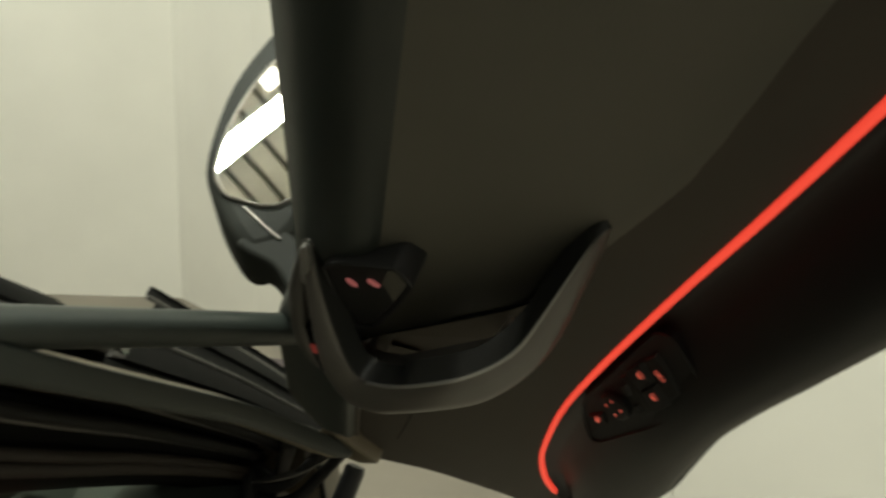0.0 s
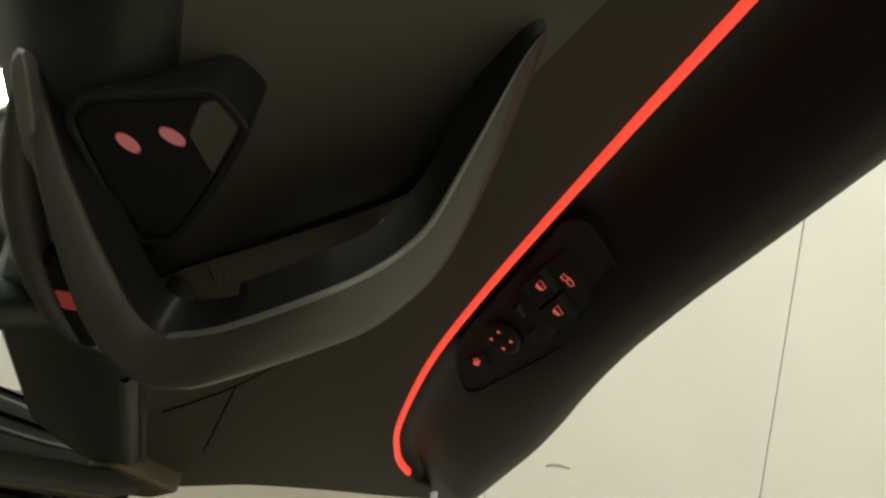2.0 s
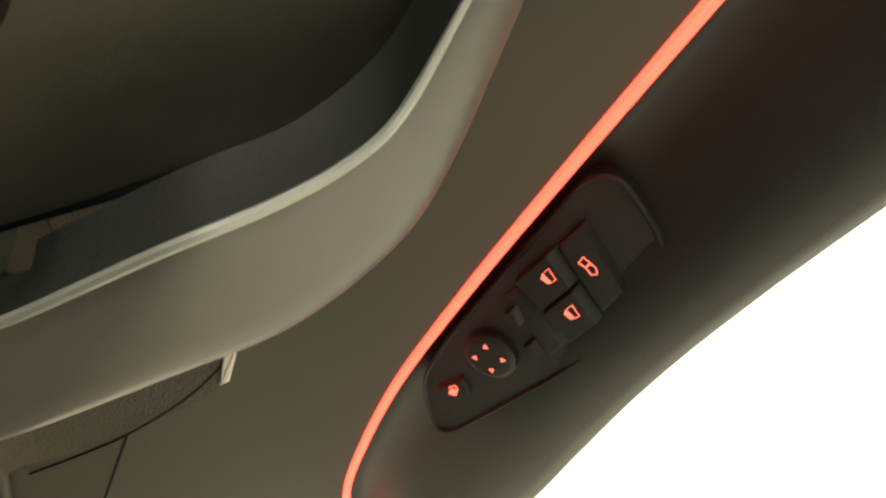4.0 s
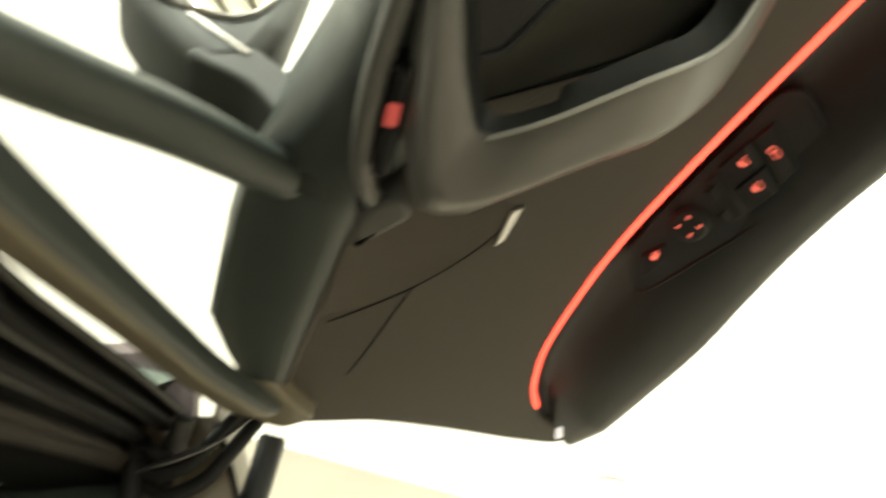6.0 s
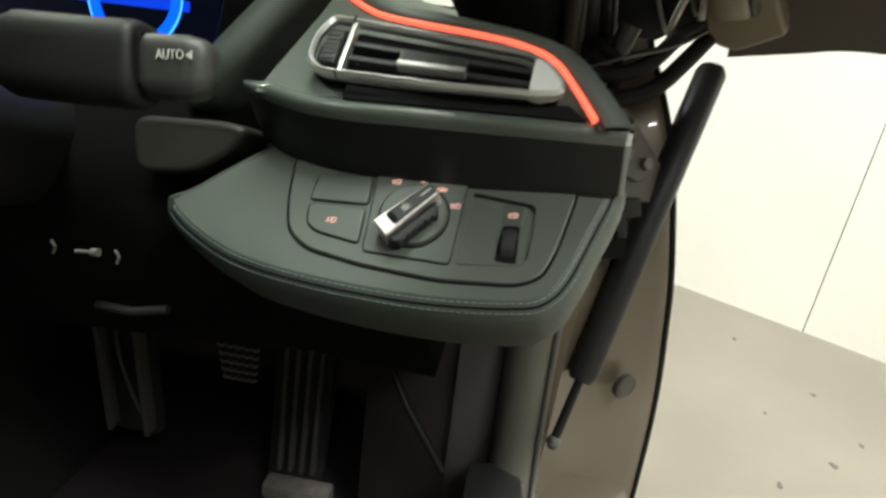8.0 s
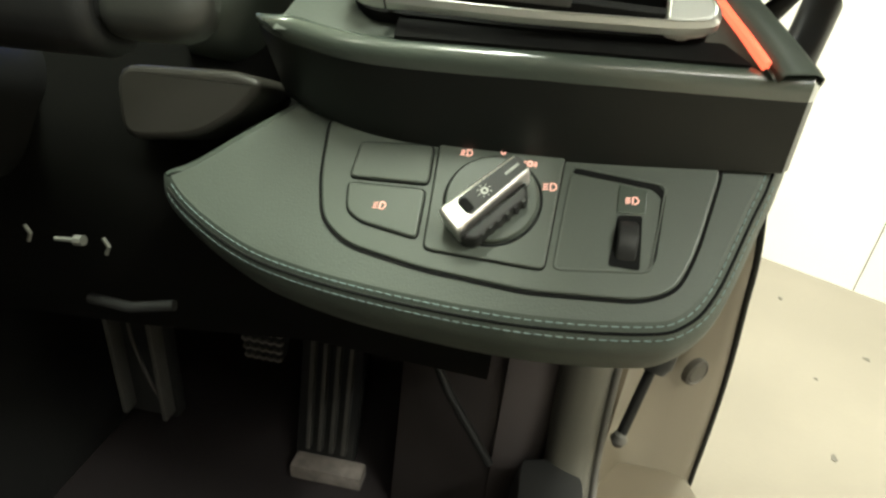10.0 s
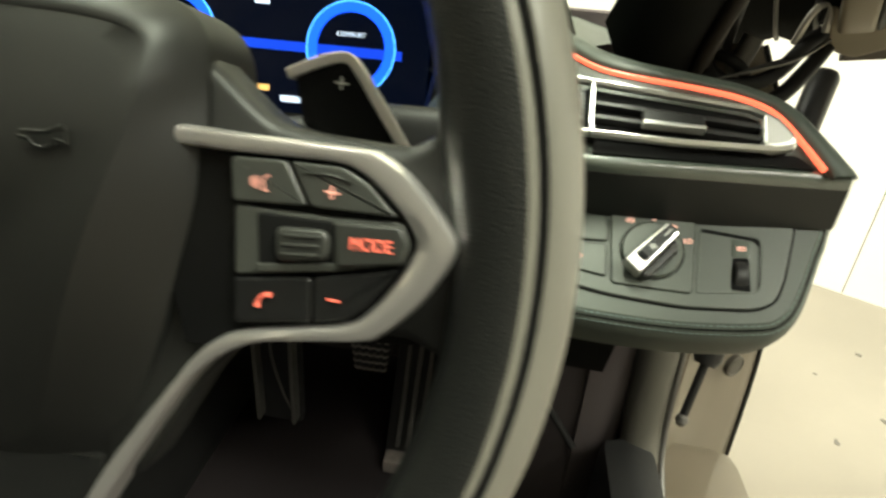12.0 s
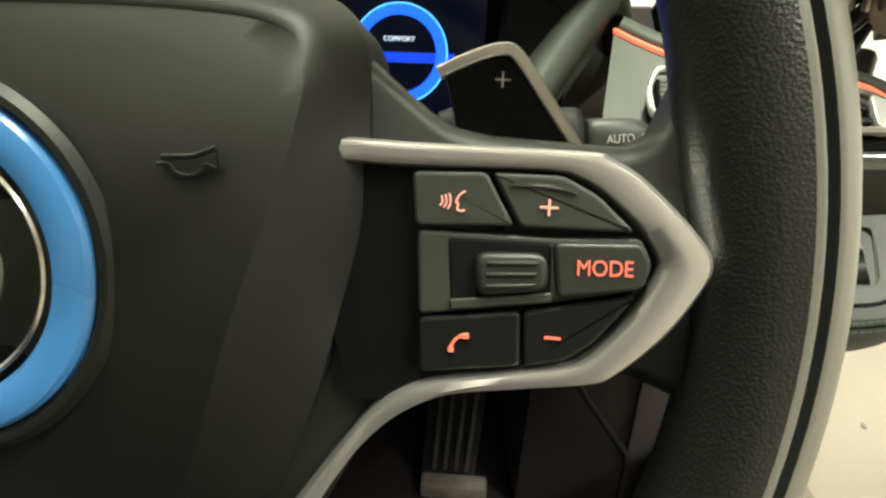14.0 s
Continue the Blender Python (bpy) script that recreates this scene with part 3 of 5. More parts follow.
rocker("switch_step", [(16, 16), (25.4, 14.8), (17.6, -12), (7.4, -11.2)], 0.0024, 0.30, "slanting step beside the switches")
rocker("small_switch", [(11, 11.4), (18.6, 10.4), (14, 4.2), (7.4, 4.6)], 0.0042, 0.35, "small black switch")
rocker("small_switch", [(3.4, -2), (9.6, -3), (7.4, -8.2), (1.2, -8)], 0.0036, 0.35, "small black switch")
window_icon(37.6, 9.3)
window_icon(31.6, -4.4)
part("icon", moved(sweep(mm([(48.6, 5.8, 4.6), (51.4, 6.0, 4.6), (51.2, 3.0, 4.6), (50.9, 0.6, 4.6), (49.5, -0.8, 4.6), (47.9, 0.3, 4.6), (48.9, 3.2, 4.6)]), ngon(0.00025, 6), closed=True, up=(0, 0, 1)), SW_M), ICON, door, "red lit boot symbol")
part("icon", moved(sweep(mm([(48.9, 3.2, 4.6), (51.2, 3.0, 4.6)]), ngon(0.0003, 6), up=(0, 0, 1)), SW_M), ICON, door, "red lit boot symbol")
part("mirror_knob", moved(lathe([(0.0001, 0.0058), (0.0085, 0.0056), (0.0102, 0.0046), (0.0106, 0.001)], 32, centre=(-0.0095, 0.0045)), SW_M), BTNB, door, "round mirror knob")
for k in range(4):
    ak = math.pi / 4 + k * math.pi / 2
    tri = [(-0.0095 + 0.0056 * math.cos(ak) + 0.0013 * math.cos(ak + j * 2.0944), 0.0045 + 0.0056 * math.sin(ak) + 0.0013 * math.sin(ak + j * 2.0944)) for j in range(3)]
    part("icon", moved(prism(tri, 0.0, 0.0060), SW_M), ICON, door, "red lit arrow")
rocker("flap_button", [(-58.5, -1), (-45.5, 11.4), (-29.8, 6.6), (-36, -1.0)], 0.0032, 0.16, "fuel flap button")
part("icon", moved(prism(mm([(-43.4, 5.4), (-40.4, 6.4), (-38.2, 3.8), (-41.6, 2.6)]), 0.002, 0.0038), SW_M), ICON, door, "red lit pump symbol")
part("icon", moved(sweep(mm([(-40.0, 7.2, 3.7), (-36.6, 6.0, 3.7), (-37.4, 3.6, 3.7)]), ngon(0.0003, 6), up=(0, 0, 1)), SW_M), ICON, door, "red lit pump symbol")

# window frame and mirror post
frame_bar = spline(mm([(-262, 112, 2), (-240, 128, 12), (-180, 167, 26), (-105, 198, 44), (-32, 219, 66), (42, 238, 89), (150, 264, 122), (330, 305, 176)]), 6)
part("window_frame", sweep(frame_bar, rounded([(-0.0115, -0.010), (0.0155, -0.010), (0.0155, 0.010), (-0.0115, 0.010)], 0.005), up=(0, 0, 1)), FRAMEM, door, "bronze painted window frame edge", soft=50)

part("frame_lining", sweep(frame_bar, rounded([(0.0155, -0.010), (0.0215, -0.010), (0.0215, 0.004), (0.019, 0.009), (0.0155, 0.008)], 0.0015), up=(0, 0, 1)), BELT, door, "black lining along the frame", soft=50)
rows = []
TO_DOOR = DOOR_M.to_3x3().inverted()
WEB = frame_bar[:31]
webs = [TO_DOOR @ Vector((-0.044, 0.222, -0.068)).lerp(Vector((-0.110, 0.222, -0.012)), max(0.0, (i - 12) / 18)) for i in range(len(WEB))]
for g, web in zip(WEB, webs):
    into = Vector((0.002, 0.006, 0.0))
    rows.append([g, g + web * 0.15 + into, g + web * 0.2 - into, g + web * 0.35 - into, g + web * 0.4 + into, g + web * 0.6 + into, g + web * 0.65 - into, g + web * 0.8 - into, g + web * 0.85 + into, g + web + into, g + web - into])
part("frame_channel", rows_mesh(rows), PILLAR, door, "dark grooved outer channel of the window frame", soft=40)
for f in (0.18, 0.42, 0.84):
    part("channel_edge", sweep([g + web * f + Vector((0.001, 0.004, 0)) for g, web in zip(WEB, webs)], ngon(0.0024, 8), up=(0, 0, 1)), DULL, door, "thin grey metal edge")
part("divider_bar", sweep(spline(mm([(16, 142, -6), (26, 152, 3), (38, 163, 14), (72, 192, 43), (99, 221, 69), (150, 270, 115), (215, 333, 174)]), 5), ngon(0.0175, 20, 0.0117), up=(0, 0, 1)), BELT, door, "dark divider bar of the quarter window", soft=60)
skin = rounded(mm([(-310, 80), (-205, -140), (-120, -185), (300, -185), (500, -150), (520, 120), (-240, 140)]), 0.03)
part("outer_skin", prism(skin, -0.14, -0.088, 0.01), PAINT, door, "bronze painted outer door skin")
part("corner_cap", prism(rounded(mm([(-222, 133), (-214, 113), (-218, 105), (-238, 89), (-262, 62), (-296, 84), (-298, 103), (-286, 119), (-256, 138)]), 0.006), -0.06, 0.003, 0.004), FRAMEM, door, "painted door corner")

# wing mirror
MIR_M = DOOR_M @ axes(mm([(50, 0, 0)])[0], (0, 1, 0), (0, 0, 1), (1, 0, 0))
mirror = thing("wing_mirror", "black wing mirror reflecting roof lamps, fixed to raised door", "", MIR_M)
mirror.parent = car
shell = spline(mm([(296, -300), (303, -255), (299, -175), (276, -97), (252, -64), (224, -40), (204, -29), (190, -34), (176, -60), (176, -150), (190, -280), (240, -330)]), 4, True)
part("shell", prism(shell, -0.046, 0.004, 0.012), MIRSHELL, mirror, "dark grey mirror shell", soft=60)
gl = spline(mm([(262, -262), (277, -205), (273, -140), (259, -88), (246, -71), (229, -66), (194, -84), (186, -180), (214, -285)]), 4, True)
part("mirror_rim", plate_ring(inset(gl, -0.0022), gl, 0.0, 0.008, 0.001), STEEL, mirror, "bright inner rim")
part("mirror_pane", prism(gl, 0.0, 0.006), MIRROR, mirror, "mirror glass", soft=0)
foot = spline(mm([(212, -36), (204, -29), (180, -26), (165, -17), (151, -5), (138, 6), (120, 4), (132, -26), (160, -48), (196, -60)]), 4, True)
part("foot", prism(foot, -0.030, 0.003, 0.004), MIRSHELL, mirror, "mirror foot", soft=60)
# highlight along the shell seam, drawn as a thin pale tube
part("shell_seam_highlight", tube(spline(mm([(222, -62, 4.5), (205, -55, 4.5), (185, -48, 4)]), 4), 0.0012, 8), STEEL, mirror, "fine seam below the glass, its highlight made as pale steel")

# ---- dashboard end, vent and light switches ----
LM = axes((0.1687, 0.9306, 0.6084), (0.995, -0.0668, 0.0749), (0.0, 0.7463, 0.6656), (-0.1003, -0.6623, 0.7425))
VM = axes((0.165, 0.9411, 0.6657), (0.9988, -0.03, 0.04), (0.0, 0.8, 0.6), (-0.0499, -0.5993, 0.799))
dash = thing("dashboard", "dark green-grey leather dashboard with stitched lower bolster", "dashboard", LM)
lobe_c = mm([(-146, -8), (-134, -22), (-105, -37), (-76, -44), (-37, -48), (2, -49), (37, -46), (50, -41), (59, -29), (69, -2), (74, 12), (76, 26), (62, 42), (-40, 50), (-88, 42), (-101, 29), (-119, 14), (-134, 0.5)])
lobe = spline(lobe_c, 5, True)
rows = []
for d, z in ((0.014, -0.085), (0.004, -0.06), (-0.001, -0.040), (-0.0025, -0.026), (-0.0025, -0.016), (-0.0015, -0.008), (0.002, -0.002), (0.006, 0.0)):
    rows.append([(p[0], p[1], z) for p in inset(lobe, d)])
part("bolster", rows_mesh(rows, closed=True, cap0=True, cap1=True), DASH, dash, "padded lower bolster", soft=70)


def stitches(line, z, length=0.0022, gap=0.0011):
    bm = bmesh.new()
    acc, last = 0.0, None
    pts = [Vector((p[0], p[1], z)) for p in line]
    dist = [0.0]
    for a, b in zip(pts, pts[1:]):
        dist.append(dist[-1] + (b - a).length)
    s = 0.0
    while s + length < dist[-1]:
        ends = []
        for q in (s, s + length):
            k = max(i for i in range(len(dist)) if dist[i] <= q)
            k = min(k, len(pts) - 2)
            f = (q - dist[k]) / max(1e-9, dist[k + 1] - dist[k])
            ends.append(pts[k].lerp(pts[k + 1], f))
        sweep(ends, ngon(0.00022, 6), up=(0, 0, 1), bm=bm)
        s += length + gap
    return bm


for d, z in ((0.0045, -0.0006), (0.0008, -0.0034)):
    full = inset(lobe, d)
    st = part("stitching", stitches(full[3:52], z), STITCH, dash, "pale teal seam stitching")
seam = inset(lobe, 0.0026)[3:52]
part("seam_groove", sweep([(p[0], p[1], -0.0018) for p in seam], ngon(0.0006, 6), up=(0, 0, 1)), DEEP, dash, "dark seam line")

ls = thing("light_switch_panel", "dark plastic light switch panel with rotary knob, set in dashboard", "switch panel", LM)
pan = rounded(mm([(-82, 22), (-79, -3), (-74, -20), (-63, -28), (-36, -33), (0, -36), (35, -34), (45, -29), (50, -16), (57, 16)]), 0.006)
part("gap", prism(inset(pan, -0.0009), -0.01, 0.0004), DEEP, ls, "dark gap")
part("faceplate", prism(inset(pan, 0.0003), -0.01, 0.0014, 0.0008), PANEL, ls, "grey-green faceplate")
fogs = [(-67, 12), (-39, 13), (-38, -3.4), (-68, -3.6)]
fog2 = [(-68, -4.6), (-38.5, -4.4), (-38, -24), (-60, -20), (-66, -16)]
for nm, o, lb in (("blank_button", fogs, ""), ("fog_button", fog2, "fog lamp button")):
    part("button_gap", prism(rounded(mm(o), 0.003), 0.0, 0.00155), DEEP, ls)
    part(nm, prism(inset(rounded(mm(o), 0.003), 0.0006), 0.0, 0.0026, 0.0008), PANEL, ls, lb)
knob_pl = rounded(mm([(-38, 16), (7, 15), (5, -29), (-36, -27)]), 0.003)
part("knob_gap", prism(knob_pl, 0.0, 0.0016), DEEP, ls)
part("knob_plate", prism(inset(knob_pl, 0.0005), 0.0, 0.0026, 0.0006), PANEL, ls)
KC = (-0.0155, -0.0065)
part("knob_ring", lathe([(0.0168, 0.0), (0.0168, 0.0028), (0.0160, 0.0029), (0.0158, 0.002)], 48, centre=KC), DEEP, ls, "black ring gap")
part("knob_disc", lathe([(0.0156, 0.0), (0.0156, 0.0042), (0.0150, 0.0050), (0.0001, 0.0050)], 48, centre=KC), PANEL, ls, "round rotary knob")
ang = math.radians(49)
KM = Matrix.Translation((KC[0] - 0.0012, KC[1] - 0.0022, 0.004)) @ Matrix.Rotation(ang, 4, "Z")
bar = rounded([(-0.0156, -0.0052), (0.0160, -0.0040), (0.0160, 0.0040), (-0.0152, 0.0054)], 0.002)
part("knob_grip", moved(prism(bar, 0.0, 0.0095, 0.0012), KM), SATIN, ls, "silver-edged grip bar")
part("grip_inlay", moved(prism(rounded([(-0.0085, -0.0036), (0.0158, -0.0028), (0.0158, 0.0028), (-0.0085, 0.0036)], 0.0008), 0.009, 0.0099), KM), BLACK, ls, "black grip inlay")
part("grip_mark", moved(prism([(0.0085, -0.0004), (0.0140, -0.0004), (0.0140, 0.0004), (0.0085, 0.0004)], 0.0098, 0.0102), KM), WHITEI, ls, "white pointer mark")
part("grip_slot", moved(prism(rounded([(-0.0090, -0.0026), (-0.0060, -0.0025), (-0.0060, 0.0025), (-0.0090, 0.0026)], 0.0005), 0.009, 0.0101), KM), DEEP, ls, "dark slot")
bm = lathe([(0.0006, 0.0100), (0.0011, 0.0101), (0.0013, 0.0100)], 16)
for k in range(8):
    ak = k * math.pi / 4
    sweep([(0.0017 * math.cos(ak), 0.0017 * math.sin(ak), 0.01), (0.0024 * math.cos(ak), 0.0024 * math.sin(ak), 0.01)], ngon(0.00014, 5), up=(0, 0, 1), bm=bm)
part("lamp_symbol", moved(bm, KM), WHITEI, ls, "pale lamp symbol")
slot = rounded(mm([(9, 10), (40, 6), (37, -25), (7, -28)]), 0.003)
part("recess_rim", plate_ring(slot, inset(slot, 0.0008), 0.0, 0.0018, 0.0002), PANEL, ls)
# shade inside the recess, laid on as a flat black L-shaped strip
part("recess_shadow", prism(rounded(mm([(9.5, 9.6), (36.5, 6.2), (39.8, 3.2), (38.2, -20), (36.4, -24.5), (37.2, -20), (38.4, 1.2), (35.5, 4.0), (9.5, 7.2)]), 0.0012, 2), 0.0, 0.0017), DEEP, ls, "shadow along the recess edge, put in as a dark strip")
part("dimmer_well", prism(rounded(mm([(25.5, -6.5), (33, -6), (33.5, -24.5), (24, -24)]), 0.0012), 0.0, 0.0018), DEEP, ls)
part("dimmer_wheel", moved(lathe([(0.008, -0.0032), (0.0088, -0.0026), (0.009, 0), (0.0088, 0.0026), (0.008, 0.0032)], 28), Matrix.Translation((0.029, -0.015, -0.004)) @ Matrix.Rotation(math.pi / 2, 4, "Y")), BLACK, ls, "ribbed black dimmer wheel")


def mark(parent, cx, cy, w, h, z, material, name="icon", turn=0.0):
    m = Matrix.Translation((cx / 1000, cy / 1000, z)) @ Matrix.Rotation(turn, 4, "Z")
    return part(name, moved(prism([(-w / 2000, -h / 2000), (w / 2000, -h / 2000), (w / 2000, h / 2000), (-w / 2000, h / 2000)], 0.0, 0.0003), m), material, parent, soft=0)


def lamp_icon(parent, cx, cy, s, z, material, flip=1):
    bm = bmesh.new()
    body = [(0.0, -1.0), (0.5, -1.0)] + [(0.5 + math.sin(a), -math.cos(a)) for a in (0.4, 0.9, 1.57, 2.2, 2.7)] + [(0.5, 1.0), (0.0, 1.0)]
    path = [(cx / 1000 + flip * x * s / 1000, cy / 1000 + y * s / 1000, z) for x, y in body]
    sweep(path, ngon(0.00022, 5), closed=True, up=(0, 0, 1), bm=bm)
    for k in range(3):
        y = cy / 1000 + (k - 1) * 0.7 * s / 1000
        x = cx / 1000 - flip * 0.6 * s / 1000
        sweep([(x, y, z), (x - flip * 1.3 * s / 1000, y - 0.2 * s / 1000, z)], ngon(0.0002, 5), up=(0, 0, 1), bm=bm)
    return part("icon", bm, material, parent, "lit lamp symbol")


lamp_icon(ls, -53.5, -13, 1.3, 0.0028, ICONP)
lamp_icon(ls, -27, 10.5, 1.2, 0.0028, ICONP)
writing("0", 0.0042, ICONP, ls, Matrix.Translation((-0.0145, 0.0124, 0.0027)), "numeral")
lamp_icon(ls, -5.6, 8.5, 0.9, 0.0028, ICONP)
lamp_icon(ls, -4.2, 8.5, 0.9, 0.0028, ICONP, -1)
lamp_icon(ls, 3.0, 0.6, 1.3, 0.0028, ICONP)
part("dimmer_label", prism(rounded(mm([(25, 4.5), (34, 3.6), (33.6, -5.6), (25, -5.6)]), 0.001), 0.0, 0.0019, 0.0003), LIP, ls, "paler label patch")
lamp_icon(ls, 29.6, -1, 1.2, 0.0021, ICONP)
gs = part("grip_shoulder", moved(prism(rounded([(-0.012, -0.0098), (0.010, -0.0092), (0.013, -0.0045), (-0.016, -0.0058)], 0.0015), 0.0, 0.0066, 0.0012), KM), BLACK, ls, "dark ribbed shoulder of the knob")
for k in range(6):
    part("shoulder_rib", moved(block(-0.0095 + k * 0.0034, -0.0083 + k * 0.0034, -0.0099, -0.0080, 0.0, 0.0062), KM), BLACK, gs, soft=0)

# ledge over the switches and vent housing
vent_box = thing("air_vent", "silver-framed dashboard air vent with red light strip", "air vent", VM)
low_edge = [LM @ Vector(p) for p in spline(mm([(-108, 36, 1), (-100, 28, 1), (-79, 19, 1), (-50, 13, 1), (4, 11, 1), (54, 13, 1), (74, 14, 1)]), 5)]
top_edge = [VM @ Vector(p) for p in spline(mm([(-112, 6, -14), (-102, -6, -12), (-84, -15, -10), (-56, -20, -10), (3, -20, -10), (43, -19.8, -10), (74, -19.4, -10)]), 5)]
VI = VM.inverted()
for line in (low_edge, top_edge):
    last = line[-1].copy()
    line += [last + Vector((0.0030, 0.004, 0)), last + Vector((0.0042, 0.012, 0)), last + Vector((0.0040, 0.028, 0))]
rows = []
rows.append([VI @ (p + Vector((0, 0.05, 0.0))) for p in low_edge])
rows.append([VI @ (p + Vector((0, 0.003, 0.0))) for p in low_edge])
for f in (0.02, 0.12, 0.4, 0.75, 0.96):
    rows.append([VI @ a.lerp(b, f) for a, b in zip(low_edge, top_edge)])
up_v = Vector((0, 0.8, 0.6))
nrm = Vector((-0.05, -0.6, 0.8))
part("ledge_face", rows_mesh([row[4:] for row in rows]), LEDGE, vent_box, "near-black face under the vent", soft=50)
rows = rows[-1:]
for a, b in ((0.0003, 0.0006), (0.0007, 0.0016), (0.0015, 0.0029), (0.0026, 0.0038), (0.0040, 0.0043), (0.0056, 0.0043), (0.0074, 0.0038)):
    rows.append([VI @ (p + (up_v * a + nrm * b) * min(1.0, max(0.3, (i - 2) / 7))) for i, p in enumerate(top_edge)])
rows.append([VI @ (p + (up_v * 0.0086 - nrm * 0.004) * min(1.0, max(0.3, (i - 2) / 7))) for i, p in enumerate(top_edge)])
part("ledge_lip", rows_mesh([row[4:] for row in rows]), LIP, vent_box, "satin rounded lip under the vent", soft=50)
STV = spline(mm([(-80, 78), (-66, 62), (-49, 48), (-28, 41), (-1, 35), (29, 26), (42, 17), (52, 1), (59.5, -13), (62, -19)]), 6)


def stn(p):
    return -0.004 - 0.28 * max(0.0, p[1] - 0.03)


face = [(p[0], p[1], stn(p)) for p in STV]
rows = [face]
for f in (0.25, 0.5, 0.75, 1.0):
    rows.append([(p[0] + (-0.088 + 0.168 * i / (len(STV) - 1) - p[0]) * f * 0.75 + (-0.008 * f), p[1] + (-0.012 - p[1]) * f, (stn(p) * (1 - f) - 0.006 * f) - 0.0015) for i, p in enumerate(STV)])
part("vent_face", rows_mesh(rows), DASH, vent_box, "leather vent surround", soft=70)
part("ambient_strip", sweep([Vector(p) + Vector((0, 0, 0.0012)) for p in face[:-5]], [(0.0010, -0.002), (0.0010, 0.0006), (0.0006, 0.0010), (-0.0006, 0.0010), (-0.0010, 0.0006), (-0.0010, -0.002)], up=(0, 0, 1)), REDV, vent_box, "glowing red light strip")
# outer shell beyond the strip
rows = [[], []]
for i, p in enumerate(STV):
    a, b = STV[max(0, i - 1)], STV[min(len(STV) - 1, i + 1)]
    t = (b - a).normalized()
    side = Vector((-t.y, t.x))
    rows[0].append((p[0] + side.x * 0.0022, p[1] + side.y * 0.0022, stn(p) - 0.002))
    rows[1].append((p[0] + side.x * 0.0032, p[1] + side.y * 0.0032, stn(p) + 0.0014))
SHELL_BACK = ((0.003, 0.0022, 0.0030, 0.0040, 0.0000, 0.0006), (0.007, 0.0040, 0.0046, 0.0085, 0.0010, 0.0006), (0.014, 0.0060, 0.0050, 0.0120, 0.0040, -0.0006), (0.036, 0.0100, 0.0040, 0.0145, 0.0120, -0.006), (0.075, 0.0140, 0.0020, 0.0165, 0.045, -0.024), (0.13, 0.016, -0.001, 0.020, 0.10, -0.046), (0.22, 0.016, -0.006, 0.023, 0.20, -0.072), (0.34, 0.016, -0.016, 0.026, 0.34, -0.095))
for back, xl, zl, xr, br, zr in SHELL_BACK:
    row = []
    for i, p in enumerate(rows[1]):
        u = i / (len(STV) - 1)
        w = u * u * (3 - 2 * u)
        keep = (1 - w) * max(0.0, 1 - back / 0.06)
        q = VM @ Vector(p)
        row.append(VI @ (q + Vector((xl * (1 - w) * keep + xr * w, back * (1 - w) + br * w, zl * (1 - w) + zr * w))))
    rows.append(row)
part("shell", rows_mesh(rows), DASH, vent_box, "outer dashboard shell", soft=70)
frame_o = rounded(mm([(-66, 31.5), (-71.5, 17), (-70.5, 0.5), (-62, -6.6), (-9, -9.0), (36, -9.0), (45.6, -7), (46.5, 0), (40, 10.5), (28, 18)]), 0.005)
frame_i = [Vector(p) for p in inset(frame_o, 0.0029)]
part("vent_frame", plate_ring(frame_o, frame_i, 0.0, 0.0042, 0.0017), VENTM, vent_box, "satin silver vent frame")
for fx in ((-54.6, 26.2, -54.0, 31.0), (-54.6, -7.0, -54.0, -1.0)):
    part("frame_joint", prism(mm([(fx[0], fx[1]), (fx[2], fx[1]), (fx[2], fx[3]), (fx[0], fx[3])]), 0.0, 0.0042), DEEP, vent_box, "fine joint in the frame", soft=0)
part("vent_end", prism(rounded(mm([(32, 14), (39, 12), (45, 1), (44, -5), (36, -7), (31, -6.6)]), 0.003), -0.004, 0.0035, 0.001), VENDM, vent_box, "broad silver end piece")
part("vent_duct", prism(inset(frame_o, 0.002), -0.03, -0.0035), DEEP, vent_box, "dark vent duct")
part("louvre", prism(rounded(mm([(-52, 17), (31, 8.5), (31, 5.5), (-52, 14)]), 0.001), -0.004, 0.001, 0.0006), BLACK, vent_box)
part("louvre", prism(rounded(mm([(-52, 8), (31, 1), (31, -2), (-52, 5)]), 0.001), -0.004, 0.001, 0.0006), BLACK, vent_box)
part("vent_tab", prism(rounded(mm([(-28, 11), (3, 8), (3, 0), (-28, 1.5)]), 0.002), -0.002, 0.0048, 0.0015), BLACK, vent_box, "black louvre tab")
part("tab_trim", prism(rounded(mm([(-28, 3), (3, 1.5), (3, -0.8), (-28, 0.5)]), 0.0008), 0.0, 0.0054, 0.0006), VENTM, vent_box, "silver tab trim")
tw = part("thumb_wheel", prism(rounded(mm([(-65, 24), (-57, 23), (-57, 0), (-65, 1)]), 0.002), -0.002, 0.0028, 0.0015), BLACK, vent_box, "black vent thumb wheel")
for k in range(7):
    part("thumb_rib", block(-0.0645, -0.0575, 0.0025 + k * 0.003, 0.0037 + k * 0.003, 0.002, 0.0032), BLACK, tw, soft=0)
part("thumb_divider", prism(mm([(-54.6, 27), (-52.4, 27), (-52.4, -5), (-54.6, -5)]), -0.002, 0.0035, 0.0004), VENTM, vent_box)
part("slot_below", prism(rounded(mm([(-51, -5), (42, -6), (49, -6), (57, -13.6), (-51, -13.6)]), 0.001), -0.03, -0.0045), DEEP, vent_box, "dark slot under the vent")

# dash top, knee panel, cluster
top = thing("dash_top", "grey-green leather dash top under the windscreen", "dash top")
rows = []
